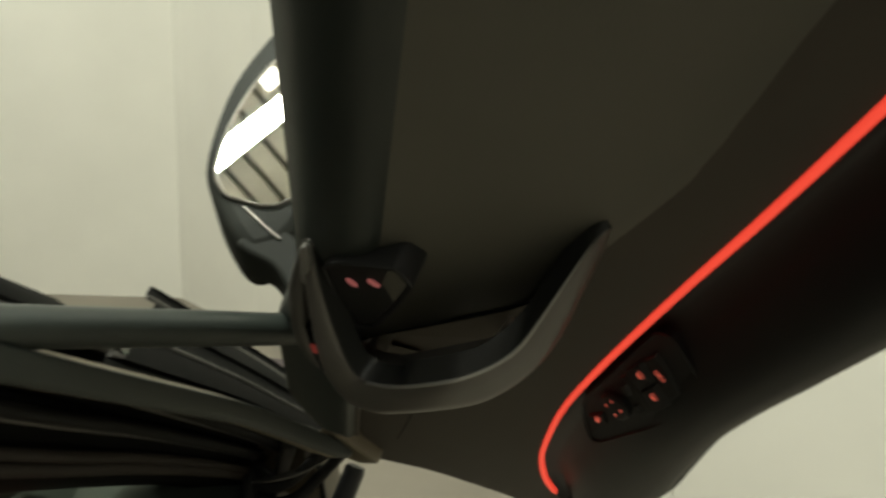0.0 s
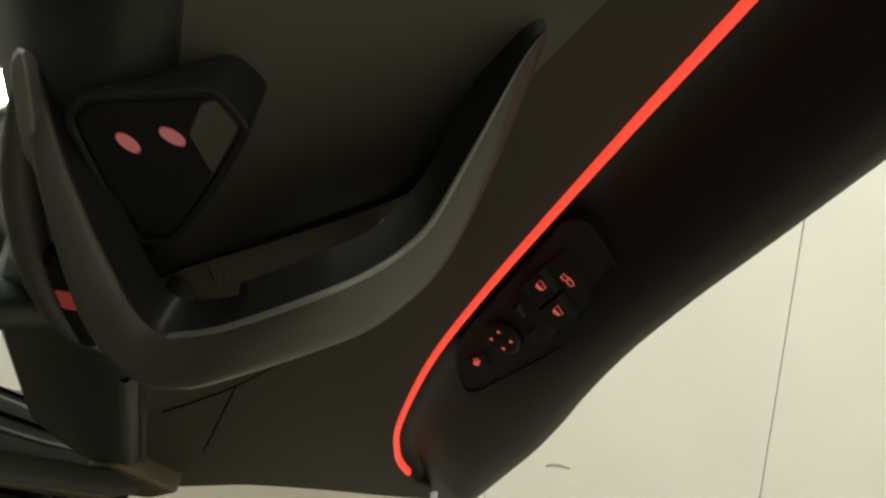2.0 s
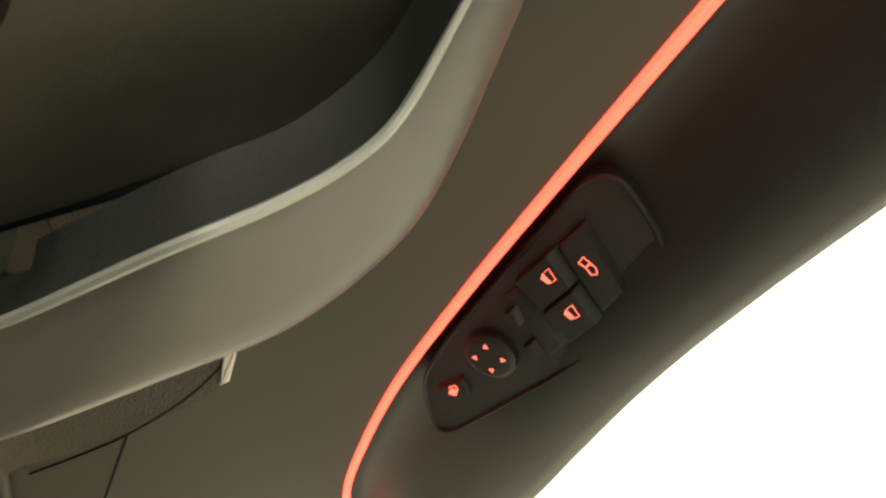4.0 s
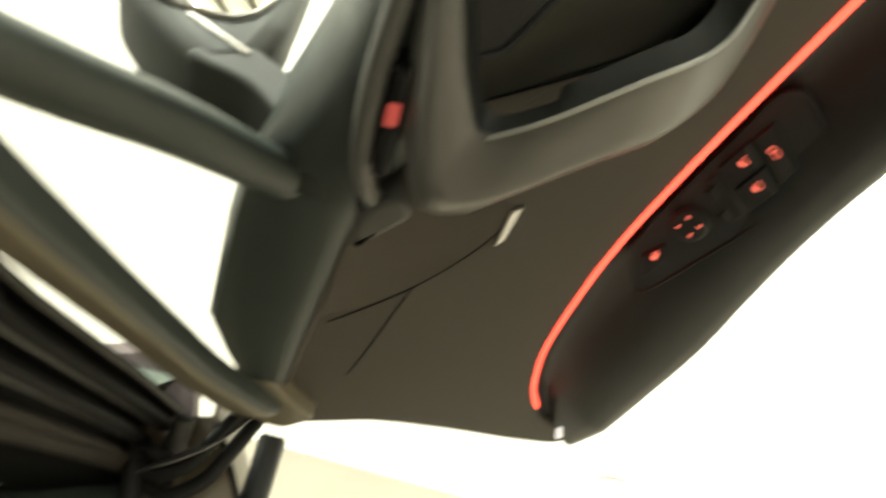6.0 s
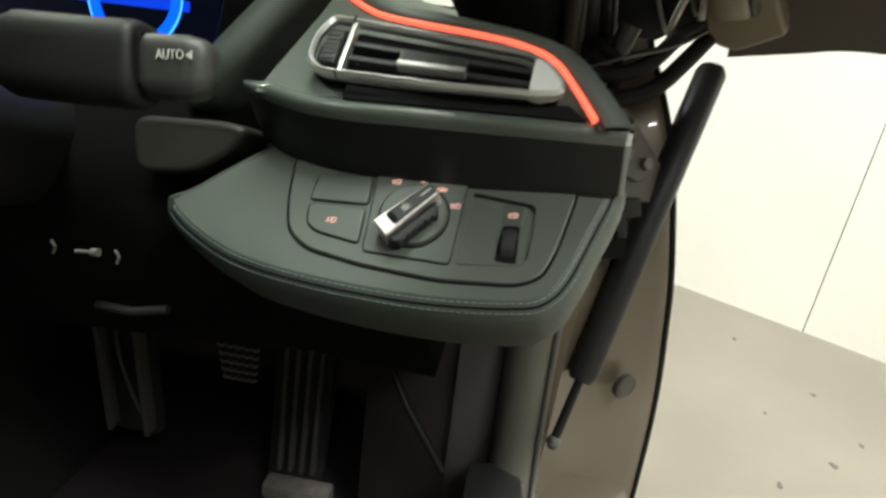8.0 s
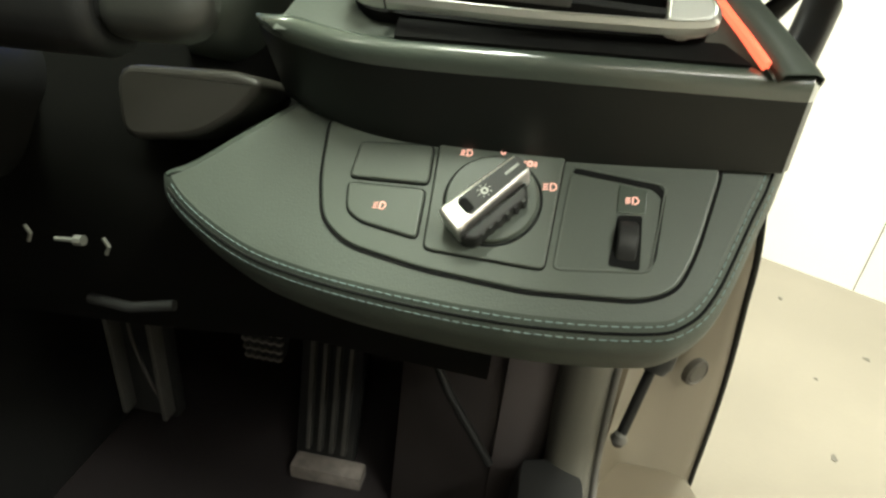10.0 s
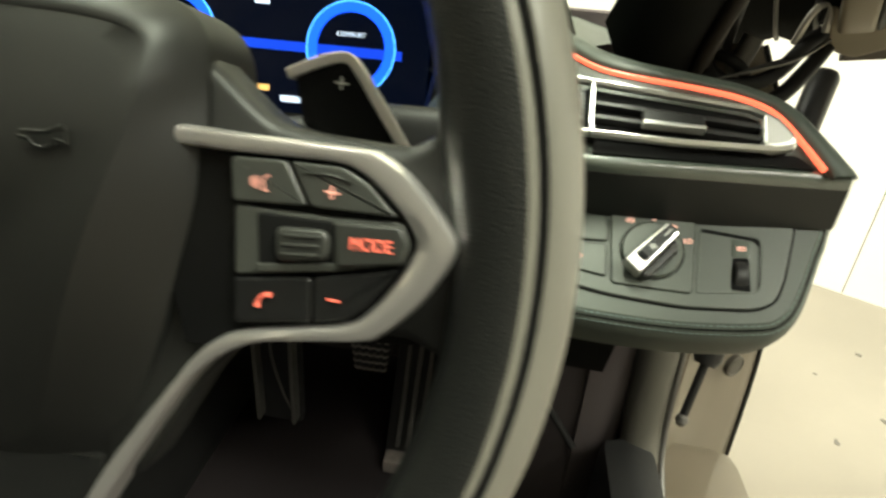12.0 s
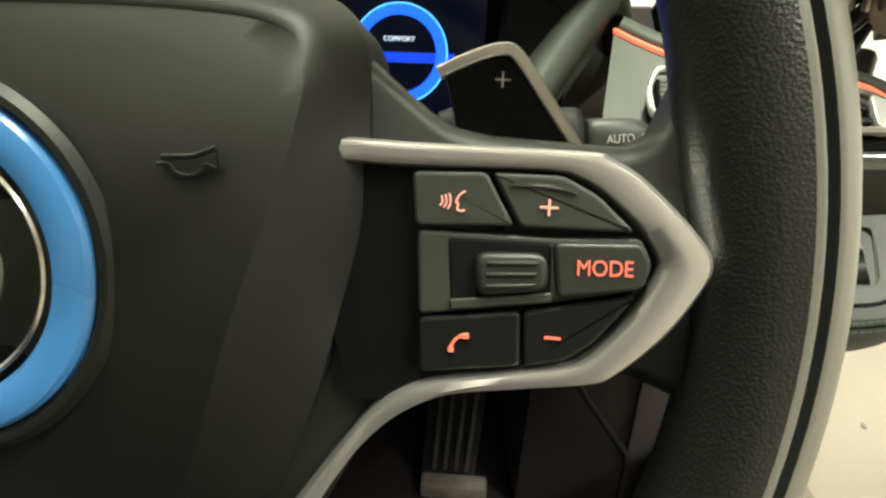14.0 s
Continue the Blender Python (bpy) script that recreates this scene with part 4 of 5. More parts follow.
for y, z, xr in ((1.030, 0.680, 0.070), (1.05, 0.690, 0.082), (1.08, 0.697, 0.092), (1.16, 0.701, 0.11), (1.30, 0.696, 0.17), (1.42, 0.684, 0.22), (1.48, 0.680, 0.22)):
    rows.append([(-0.85 + (xr + 0.85) * k / 12, y, z - 0.03 * max(0, (k - 10) / 2) ** 2) for k in range(13)])
part("surface", rows_mesh(rows), DASH, top, soft=70)
rows = []
for y, z in ((0.985, 0.64), (0.955, 0.60), (0.945, 0.56), (0.955, 0.52), (0.98, 0.468), (1.03, 0.432), (1.10, 0.422), (1.25, 0.46)):
    rows.append([(-0.85 + 1.01 * k / 10, y + 0.012 * (k > 8) + 0.01 * math.sin(k * 0.9), z) for k in range(11)])
part("knee_panel", rows_mesh(rows), PILLAR, top, "dark knee panel", soft=70)
part("end_cap", block(0.13, 0.232, 0.985, 1.14, 0.56, 0.655, 0.03), PILLAR, top, "black dash end cap")

CM = axes((-0.101, 1.022, 0.678), (1, 0, 0), (0, 0.26, 0.966), (0, -0.966, 0.26))
cl = thing("instrument_cluster", "black instrument display with glowing blue ring gauges", "instrument cluster", CM)
part("display", block(-0.115, 0.113, -0.048, 0.046, -0.004, 0.0), SCREEN, cl, "black glass display", soft=0)
part("housing", block(-0.176, 0.15, -0.078, 0.052, -0.024, -0.013), DEEP, cl, "dark display housing")
part("bezel", plate_ring(rounded(mm([(-150, -78), (150, -78), (176, 56), (-176, 56)]), 0.02), rounded(mm([(-116, -49), (112, -49), (126, 47), (-116, 47)]), 0.006), -0.012, 0.012, 0.003), GLOSS, cl, "gloss black surround")
for cx in (-0.061, 0.061):
    part("gauge_ring", lathe([(0.0228, 0.0006), (0.0228, 0.0012), (0.0290, 0.0012), (0.0290, 0.0006)], 64, centre=(cx, 0)), BLUE, cl, "glowing blue ring")
    part("gauge_rim", lathe([(0.0290, 0.0006), (0.0290, 0.0013), (0.0298, 0.0013), (0.0298, 0.0006)], 64, centre=(cx, 0)), BLUEHI, cl, "pale blue outer ring")
part("gauge_band", prism(mm([(-30, -5), (95, -5), (95, 1), (-30, 1)]), 0.0003, 0.0006), BLUELO, cl, "dim blue band")
writing("COMFORT", 0.0040, TEXTW, cl, Matrix.Translation((0.061, 0.0085, 0.0016)))
for cx, cy, w, h in ((0, 32, 14, 4), (0, 25, 10, 4), (22, -36, 14, 4), (62, -36, 22, 4), (40, -36, 5, 5)):
    mark(cl, cx, cy, w, h, 0.0008, TEXTW, "readout_bar")
mark(cl, 0, -30, 14, 4, 0.0008, mat("readout_amber", (0.4, 0.25, 0.1), 0.4, emit=(1.0, 0.55, 0.15), power=0.8), "readout_bar")
wing = thing("cluster_hood", "grey leather hood wrapping the instrument display", "cluster hood")
A0 = spline([(0.074, 1.035, 0.728), (0.066, 1.02, 0.716), (0.040, 0.997, 0.682), (0.016, 0.977, 0.648), (0.008, 0.985, 0.628), (0.006, 1.01, 0.615)], 5)
B0 = spline([(0.094, 1.045, 0.722), (0.090, 1.02, 0.714), (0.066, 0.996, 0.678), (0.044, 0.977, 0.645), (0.034, 0.985, 0.626), (0.030, 1.01, 0.615)], 5)
rows = []
for p, q in zip(A0, B0):
    d = q - p
    rows.append([p + Vector((-0.004, 0.045, 0.0)), p + Vector((0, 0.006, 0)), p + d * 0.12 + Vector((0, -0.001, 0.001)), p + d * 0.5 + Vector((0, -0.004, 0.002)), p + d * 0.88 + Vector((0, -0.001, 0.001)), q + Vector((0, 0.006, 0)), q + Vector((0.003, 0.035, -0.014))])
part("side_wing", rows_mesh(rows), DASH, wing, "leather side wing", soft=60)
part("top_rim", sweep(spline([(0.072, 1.045, 0.724), (0.02, 1.05, 0.730), (-0.08, 1.052, 0.733), (-0.2, 1.05, 0.730), (-0.28, 1.045, 0.722)], 5), rounded([(-0.004, -0.006), (0.004, -0.006), (0.004, 0.05), (-0.004, 0.05)], 0.003), up=(0, 1, 0.1)), BLACK, wing, "low black hood edge", soft=60)

ARCH = spline([(0.094, 1.080, 0.690), (0.080, 1.056, 0.716), (0.060, 1.030, 0.740), (0.028, 1.028, 0.760), (-0.02, 1.028, 0.778), (-0.10, 1.028, 0.784), (-0.18, 1.028, 0.778), (-0.228, 1.028, 0.760), (-0.262, 1.030, 0.740), (-0.284, 1.034, 0.722)], 6)
part("hood_arch", sweep(ARCH, rounded([(-0.013, -0.022), (0.009, -0.022), (0.013, 0.0), (0.009, 0.03), (-0.010, 0.03)], 0.006), up=(0, 1, 0)), DASH, wing, "leather arch over the display", soft=60)
part("release_lever", tube([(-0.045, 0.962, 0.502), (-0.02, 0.958, 0.504), (0.002, 0.962, 0.507)], 0.0028, 12), BLACK, top, "slim black release lever")
bm = sweep([(-0.036, 0.941, 0.5485), (-0.026, 0.941, 0.5495)], ngon(0.0011, 6), up=(0, 1, 0))
sweep([(-0.026, 0.941, 0.5495), (-0.022, 0.941, 0.550)], ngon(0.0024, 8), up=(0, 1, 0), bm=bm)
for dx in (-0.050, -0.012):
    sweep([(dx, 0.941, 0.545), (dx + 0.002, 0.941, 0.549), (dx, 0.941, 0.553)], ngon(0.0009, 6), up=(0, 1, 0), bm=bm)
part("key_symbol", bm, KEYM, top, "pale key symbol")

# ---- steering wheel ----
WM = axes((-0.101, 0.756, 0.668), (1, 0, 0), (0, 0.297, 0.9549), (0, -0.9549, 0.297))
sw_wheel = thing("steering_wheel", "black leather steering wheel with satin silver spoke trim", "steering wheel", WM)
prof = [(0.0155 * math.cos(math.pi * k / 72), 0.0140 * math.sin(math.pi * k / 72)) for k in range(144)]
rim_rows = []
NR = 160
for k in range(NR + 1):
    a = 2 * math.pi * k / NR
    c, s = math.cos(a), math.sin(a)
    thumb = 0.6 * (math.exp(-((((math.degrees(a) + 180) % 360 - 180) - 12) / 10) ** 2) + math.exp(-((math.degrees(a) % 360 - 168) / 10) ** 2))
    row = []
    for x, z in prof:
        g = math.atan2(z, x)
        groove = 0.0026 * math.exp(-((g - 1.20) / 0.075) ** 2)
        rr = 0.1783 + x * (1 - groove / 0.016) - (0.006 * thumb if x < 0 else 0) * (-x / 0.016)
        zz = -0.0065 + z * (1 - groove / 0.016)
        row.append((rr * c, rr * s, zz))
    rim_rows.append(row)
lo, hi = 124, 178
outer_rows = [[row[k % 144] for k in range(lo, 171)] for row in rim_rows]
groove_rows = [[row[k % 144] for k in range(170, 174)] for row in rim_rows]
band_rows = [[row[k % 144] for k in range(173, hi + 1)] for row in rim_rows]
inner_rows = [[row[k % 144] for k in range(hi, lo + 145)] for row in rim_rows]
part("rim", rows_mesh(inner_rows), LEATHER, sw_wheel, "grained black leather rim", soft=80)
part("rim_groove", rows_mesh(groove_rows), DARKP, sw_wheel, "dark groove round the rim", soft=80)
# both bands carry light falling on the rim as a pale colour
part("rim_inner_band", rows_mesh(band_rows), RIMLIT, sw_wheel, "thin band round the rim, painted pale for light catching it", soft=80)
part("rim_outer_band", rows_mesh(outer_rows), RIMLIT, sw_wheel, "smooth outer band of the rim, painted pale for side light", soft=80)

# airbag cover: outline, shoulder and dome
BAG_O = mm([(0, 69), (40, 69), (66, 67), (80, 62.5), (87, 56), (90.2, 46), (91, 33), (90.8, 20), (89.3, 7), (85.5, -9.4), (80.5, -28.8), (75.2, -43.4), (68, -62), (58, -76), (40, -86), (0, -90)])
BAG_C = mm([(0, 57), (34, 57), (56, 56), (69, 54), (76, 50), (78.6, 42), (77.8, 32), (75, 20), (71, 7), (65.5, -9.4), (59, -28.8), (53.5, -43.4), (46, -58), (38, -68), (26, -74), (0, -78)])


def bag_z(y):
    """The bow of the cover from its upper to its lower edge."""
    return -(0.020 if y > 0 else 0.016) * (y / 0.066) ** 2


def ring_of(outline):
    c = spline([(x, y, 0) for x, y in outline], 4)
    return [(q.x, q.y) for q in c] + [(-q.x, q.y) for q in c[::-1][1:-1]]


bag_o, bag_c = ring_of(BAG_O), ring_of(BAG_C)
rows = [[(x, y, -0.045) for x, y in bag_o], [(x, y, -0.0125 + 0.45 * bag_z(y)) for x, y in bag_o]]
for f in (0.03, 0.10, 0.25, 0.42, 0.60, 0.78, 0.92, 0.985, 1.0):
    row = []
    for (xo, yo), (xc, yc) in zip(bag_o, bag_c):
        x, y = xo + (xc - xo) * f, yo + (yc - yo) * f
        turn = min(1.0, max(0.0, (yo - 0.040) / 0.022))
        flat = -0.0105 + 0.0165 * f
        arc = -0.0125 + 0.0185 * math.sin(math.pi / 2 * f)
        row.append((x, y, flat * (1 - turn) + arc * turn + bag_z(y) * (0.45 + 0.55 * f)))
    rows.append(row)
for k in (0.93, 0.8, 0.6, 0.4, 0.2, 0.05):
    rows.append([(x * k, y * k, 0.006 + 0.0012 * (1 - k) + bag_z(y * k)) for x, y in bag_c])
part("airbag_cover", rows_mesh(rows, closed=True, cap0=True, cap1=True), AIRBAG, sw_wheel, "smooth grey-black airbag cover", soft=33)
HORN_Z = 5.2
bm = sweep(spline(mm([(51.0, 23.6, HORN_Z), (53.5, 23.5, HORN_Z), (55.0, 21.9, HORN_Z), (57.8, 21.5, HORN_Z), (60.2, 22.4, HORN_Z), (61.0, 23.8, HORN_Z), (63.4, 23.2, HORN_Z)]), 4), ngon(0.0005, 6), up=(0, 0, 1))
sweep(mm([(52.0, 25.0, HORN_Z), (58.5, 25.4, HORN_Z), (63.2, 27.2, HORN_Z)]), ngon(0.0006, 6), up=(0, 0, 1), bm=bm)
sweep(mm([(63.4, 27.0, HORN_Z), (63.8, 22.8, HORN_Z)]), ngon(0.0005, 6), up=(0, 0, 1), bm=bm)
part("horn_symbol", bm, AIRBAG, sw_wheel, "embossed horn symbol")

# badge
DOWN = Matrix.Translation((0, 0, -0.0075))
part("badge_blue_ring", moved(lathe([(0.0292, 0.012), (0.0292, 0.0148), (0.0300, 0.0160), (0.0320, 0.0166), (0.0350, 0.0166), (0.0372, 0.0158), (0.0381, 0.0145), (0.0381, 0.010)], 96), DOWN), RING, sw_wheel, "blue ring round the badge")
part("badge_groove", moved(lathe([(0.0428, 0.0128), (0.0412, 0.0150), (0.0398, 0.0152), (0.0388, 0.0140), (0.0381, 0.0120)], 96), DOWN), AIRBAG, sw_wheel)
part("badge_base", moved(lathe([(0.0293, 0.008), (0.0293, 0.0128), (0.0255, 0.0132), (0.0001, 0.0136)], 72), DOWN), GLOSS, sw_wheel, "gloss black badge base")
part("badge_silver_ring", moved(lathe([(0.0272, 0.0120), (0.0272, 0.0142), (0.0266, 0.0146), (0.0260, 0.0142), (0.0260, 0.0120)], 72), DOWN), CHROME, sw_wheel, "thin silver ring")
part("badge_silver_ring", moved(lathe([(0.0182, 0.0120), (0.0182, 0.0144), (0.0175, 0.0147), (0.0168, 0.0144), (0.0168, 0.0120)], 64), DOWN), CHROME, sw_wheel, "thin silver ring")
for k in range(4):
    wedge = [(0, 0)] + [(0.0167 * math.cos(a), 0.0167 * math.sin(a)) for a in [math.pi / 2 * (k + j / 8) for j in range(9)]]
    part("badge_quarter", moved(prism(wedge, 0.012, 0.0141), DOWN), RING if k % 2 else BADGEW, sw_wheel)

# right spoke
bez_o = mm([(84, 31), (92, 30.8), (103, 30.4), (136.2, 29.9), (142.0, 28.8), (148.2, 25.4), (155.1, 19.3), (160.9, 13.2), (163.2, 9.1), (162.1, 4.0), (155.6, -6.9), (146.5, -16.5), (141.0, -19.2), (124.6, -22.3), (109.8, -25.5), (99.6, -31.7), (91.7, -40.0), (86.4, -47.7), (82, -55), (72, -72), (62, -90)])
bez_i = mm([(84, 25.6), (92, 25.4), (103, 25.2), (129, 25.6), (136.5, 24.0), (142.2, 20.4), (149.3, 14.1), (152.3, 9.9), (152.9, 7.8), (152.6, 5.8), (150.5, 0.8), (145.7, -6.8), (140.5, -12.9), (136.1, -15.5), (122.0, -18.9), (107.1, -22.5), (98.1, -27.3), (91.6, -33.7), (86.3, -41.2), (68, -68), (58, -86)])
bo = spline([(x, y, 0) for x, y in bez_o], 5)
bi = spline([(x, y, 0) for x, y in bez_i], 5)


def slope(x):
    return 0.0035 - 0.0105 * max(0.0, (0.165 - x) / 0.075) if x > 0.09 else -0.007


def level(line, x):
    for (x0, y0), (x1, y1) in zip(line, line[1:]):
        if x0 <= x <= x1:
            return y0 + (y1 - y0) * (x - x0) / (x1 - x0)
    return line[-1][1]


def spoke(sign, parent, buttons):
    rows = []
    for p, q in zip(bo, bi):
        o, i = Vector((p.x, p.y, slope(p.x))), Vector((q.x, q.y, slope(q.x)))
        d = i - o
        rows.append([o + Vector((0, 0, -0.012)), o + Vector((0, 0, -0.0015)), o + d * 0.12 + Vector((0, 0, 0.0002)), o + d * 0.5 + Vector((0, 0, 0.0008)), o + d * 0.88 + Vector((0, 0, 0.0002)), i + Vector((0, 0, -0.0015)), i + Vector((0, 0, -0.012))])
    bm = rows_mesh(rows, closed=True, cap0=True, cap1=True)
    for v in bm.verts:
        v.co.x *= sign
    part("spoke_trim", bm, SATIN, parent, "satin silver spoke trim", soft=45)
    inner = [(p.x, p.y) for p in bi[:83]] + mm([(88, -30), (82, -8), (82, 20)])
    bm = prism(inner, -0.03, 0.0)
    for v in bm.verts:
        v.co.z += slope(v.co.x) - 0.0035
        v.co.x *= sign
    part("spoke_panel", bm, GLOSS, parent, "gloss black spoke panel")
    upper = [(0.06, 0.060), (0.080, 0.0565), (0.0874, 0.0512), (0.0928, 0.0463), (0.0982, 0.0421), (0.1036, 0.0379), (0.109, 0.0345), (0.118, 0.0327), (0.1374, 0.0317), (0.148, 0.0314), (0.154, 0.035), (0.158, 0.046), (0.168, 0.056)]
    lower = [(0.06, -0.082), (0.072, -0.078), (0.09, -0.044), (0.105, -0.0265), (0.138, -0.0205), (0.152, -0.020), (0.163, -0.024), (0.168, -0.028)]
    rows = []
    for k in range(49):
        x = 0.062 + 0.105 * k / 48
        u, l = level(upper, x), level(lower, x)
        z = slope(x)
        rows.append([(x * sign, y, z + dz) for y, dz in ((u, -0.026), (u, -0.013), (u - 0.0012, -0.0098), (u - 0.0045, -0.008), ((u + l) / 2, -0.008), (l + 0.0045, -0.008), (l + 0.0012, -0.0098), (l, -0.013), (l, -0.026))])
    part("spoke_body", rows_mesh(rows), AIRBAG, parent, "leather-covered spoke", soft=60)



spoke(1, sw_wheel, True)
spoke(-1, sw_wheel, False)
low = rounded(mm([(-62, -70), (62, -70), (48, -120), (40, -162), (-40, -162), (-48, -120)]), 0.01)
part("lower_spoke", prism(low, -0.034, -0.018, 0.006), LEATHER, sw_wheel, "lower spoke")


def button(name, pts, z0, z1, material=BLACK, label="", edge=0.0008, rad=0.0014):
    bm = prism(rounded(mm(pts), rad), z0, z1, edge)
    for v in bm.verts:
        v.co.z += slope(v.co.x)
    return part(name, bm, material, sw_wheel, label)


BTNG = mat("button_gloss", (0.010, 0.010, 0.010), 0.22)
BTN = mat("button_rubber", (0.040, 0.042, 0.037), 0.42, grain=0.08, scale=1500)
BTNR = mat("roller_rubber", (0.024, 0.025, 0.022), 0.45, grain=0.1, scale=1500)
button("voice_button", [(101.5, 24.2), (117.2, 24.8), (123.6, 13.9), (102.5, 12.7)], -0.004, 0.0003, BTN)
button("plus_button", [(118.5, 24.8), (133.0, 24.8), (140.0, 21.2), (147.6, 14.2), (124.7, 13.8)], -0.004, 0.0003, BTN)
button("plus_ridge", [(122.0, 22.6), (130.0, 22.9), (136.0, 21.6), (129.5, 22.1)], -0.001, 0.0009, BTN, "", 0.0004, 0.0004)
button("rocker_frame", [(102.9, 11.7), (131.0, 11.8), (149.2, 13.0), (151.6, 8.0), (150.4, 2.6), (132.5, -1.9), (103.9, -7.2)], -0.004, -0.0006, BTN)
button("roller_well", [(109.6, 10.7), (131.6, 11.0), (132.2, -1.4), (111.0, -5.0)], -0.0035, -0.0002, DEEP, "dark roller well")
button("well_lip", [(110.6, -2.9), (132.2, 0.5), (132.2, -1.6), (111.0, -5.2)], -0.0035, 0.0005, BTN, "", 0.0005, 0.0006)
button("roller", [(115.7, 7.9), (130.6, 8.8), (131.3, 1.1), (116.5, -1.4)], -0.003, 0.0022, BTNR, "ribbed thumb roller", 0.0014, 0.0028)
for k in range(3):
    button("roller_rib", [(118.4, 6.5 - 2.5 * k), (128.6, 7.2 - 2.3 * k), (128.6, 6.4 - 2.3 * k), (118.4, 5.7 - 2.5 * k)], 0.002, 0.0027, BTNR, "", 0.0003, 0.0003)
button("mode_button", [(131.8, 11.1), (148.9, 12.1), (151.0, 7.9), (149.8, 3.0), (133.2, -0.3)], -0.003, 0.0016, BTNR, "black mode button")
button("phone_button", [(103.9, -7.9), (126.0, -4.4), (126.7, -16.3), (104.6, -20.2)], -0.004, 0.0, BTNG, "gloss black telephone button")
button("minus_button", [(126.6, -4.3), (149.3, 1.2), (141.5, -9.6), (135.6, -14.2), (127.3, -16.3)], -0.004, 0.0, BTNG, "gloss black minus button")


def at_spoke(x, y, dz):
    return Matrix.Translation((x / 1000, y / 1000, slope(x / 1000) + dz)) @ Matrix.Rotation(-0.14, 4, "Y")


writing("MODE", 0.0046, ICON, sw_wheel, at_spoke(142.0, 6.6, 0.0017) @ Matrix.Rotation(0.05, 4, "Z") @ Matrix.Diagonal((0.86, 1.0, 1.0, 1.0)))
bm = prism(mm([(-1.9, -0.22), (1.9, -0.22), (1.9, 0.22), (-1.9, 0.22)]), 0, 0.0004)
prism(mm([(-0.22, -1.7), (0.22, -1.7), (0.22, 1.7), (-0.22, 1.7)]), 0, 0.0004, bm=bm)
part("plus_icon", moved(bm, at_spoke(130.4, 18.3, 0.0004)), ICONW, sw_wheel, "lit plus symbol", soft=0)
part("minus_icon", moved(prism(mm([(-1.7, -0.25), (1.7, -0.25), (1.7, 0.25), (-1.7, 0.25)]), 0, 0.0004), at_spoke(133.0, -9.2, 0.0001)), ICON, sw_wheel, "lit minus symbol", soft=0)
bm = sweep(spline(mm([(-1.9, -2.0, 0.3), (-1.6, -0.2, 0.3), (-0.2, 1.4, 0.3), (1.9, 1.9, 0.3)]), 5), ngon(0.00045, 6), up=(0, 0, 1), scale=[1.5, 1.5, 1.4, 1, 0.8, 0.7, 0.7, 0.7, 0.7, 0.7, 0.8, 1, 1.2, 1.5, 1.5, 1.5])
part("phone_icon", moved(bm, at_spoke(113.4, -12.5, 0.0)), ICON, sw_wheel, "lit telephone symbol")
bm = bmesh.new()
for k in range(3):
    h = 1.7 - 0.35 * k
    x0 = -0.9 - 0.85 * k
    sweep(spline(mm([(x0 - 0.35, -h, 0.3), (x0 + 0.15, -h * 0.4, 0.3), (x0 + 0.15, h * 0.4, 0.3), (x0 - 0.1, h, 0.3)]), 4), ngon(0.00017, 6), up=(0, 0, 1), bm=bm)
sweep(spline(mm([(2.4, 2.2, 0.3), (1.5, 1.7, 0.3), (0.9, 0.9, 0.3), (0.5, -0.1, 0.3), (1.0, -0.4, 0.3), (0.8, -1.5, 0.3), (1.5, -1.9, 0.3), (2.5, -1.7, 0.3)]), 4), ngon(0.00019, 6), up=(0, 0, 1), bm=bm)
part("voice_icon", moved(bm, at_spoke(110.7, 18.4, 0.0004)), ICONW, sw_wheel, "lit voice symbol")

# shift paddle
pad = thing("shift_paddle", "black shift paddle with silver edge behind steering wheel", "shift paddle", WM)
pd = rounded(mm([(104, 50), (119, 55.5), (124, 54), (141, 31), (132, 20), (108, 34)]), 0.002)
part("blade", prism(inset(pd, 0.001), -0.042, -0.0365, 0.001), GLOSS, pad, "black paddle blade")
edge_p = spline(mm([(103.5, 49, -36.5), (112, 53, -36), (119.5, 55.3, -36), (124, 53.6, -36), (132, 43, -36), (141, 30.5, -36)]), 5)
part("paddle_edge", sweep(edge_p, rounded([(-0.0016, -0.004), (0.0016, -0.004), (0.0016, 0.0012), (-0.0016, 0.0012)], 0.0006), up=(0, 0, 1)), SATIN, pad, "satin silver paddle edge")
bm = prism(mm([(118.2, 47.6), (122.2, 47.6), (122.2, 48.1), (118.2, 48.1)]), -0.0365, -0.0361)
prism(mm([(119.95, 45.9), (120.45, 45.9), (120.45, 49.8), (119.95, 49.8)]), -0.0365, -0.0361, bm=bm)
part("plus_mark", bm, WHITEI, pad, "white plus mark", soft=0)

# column and stalk
col = thing("steering_column", "black steering column shroud behind the wheel", "steering column", WM)
part("shroud", prism(rounded(mm([(-45, 25), (45, 25), (55, 5), (40, -40), (-40, -40), (-55, 5)]), 0.02), -0.26, -0.09, 0.015), DARKP, col, soft=60)
part("hub", lathe([(0.05, -0.10), (0.06, -0.03), (0.07, -0.02)], 40), DARKP, col)
part("shroud_side", prism(rounded(mm([(96, 19), (148, 22), (160, 19), (150, 5.5), (133, -6.5), (100, -11)]), 0.010), -0.262, -0.205, 0.003, 4), SHROUDM, col, "rounded grey side of the shroud", soft=60)
stalk = thing("wiper_stalk", "black wiper stalk with pale lettering on steering column", "stalk", WM)
SEC = rounded([(-0.011, -0.008), (0.011, -0.010), (0.012, 0.009), (-0.011, 0.009)], 0.003)
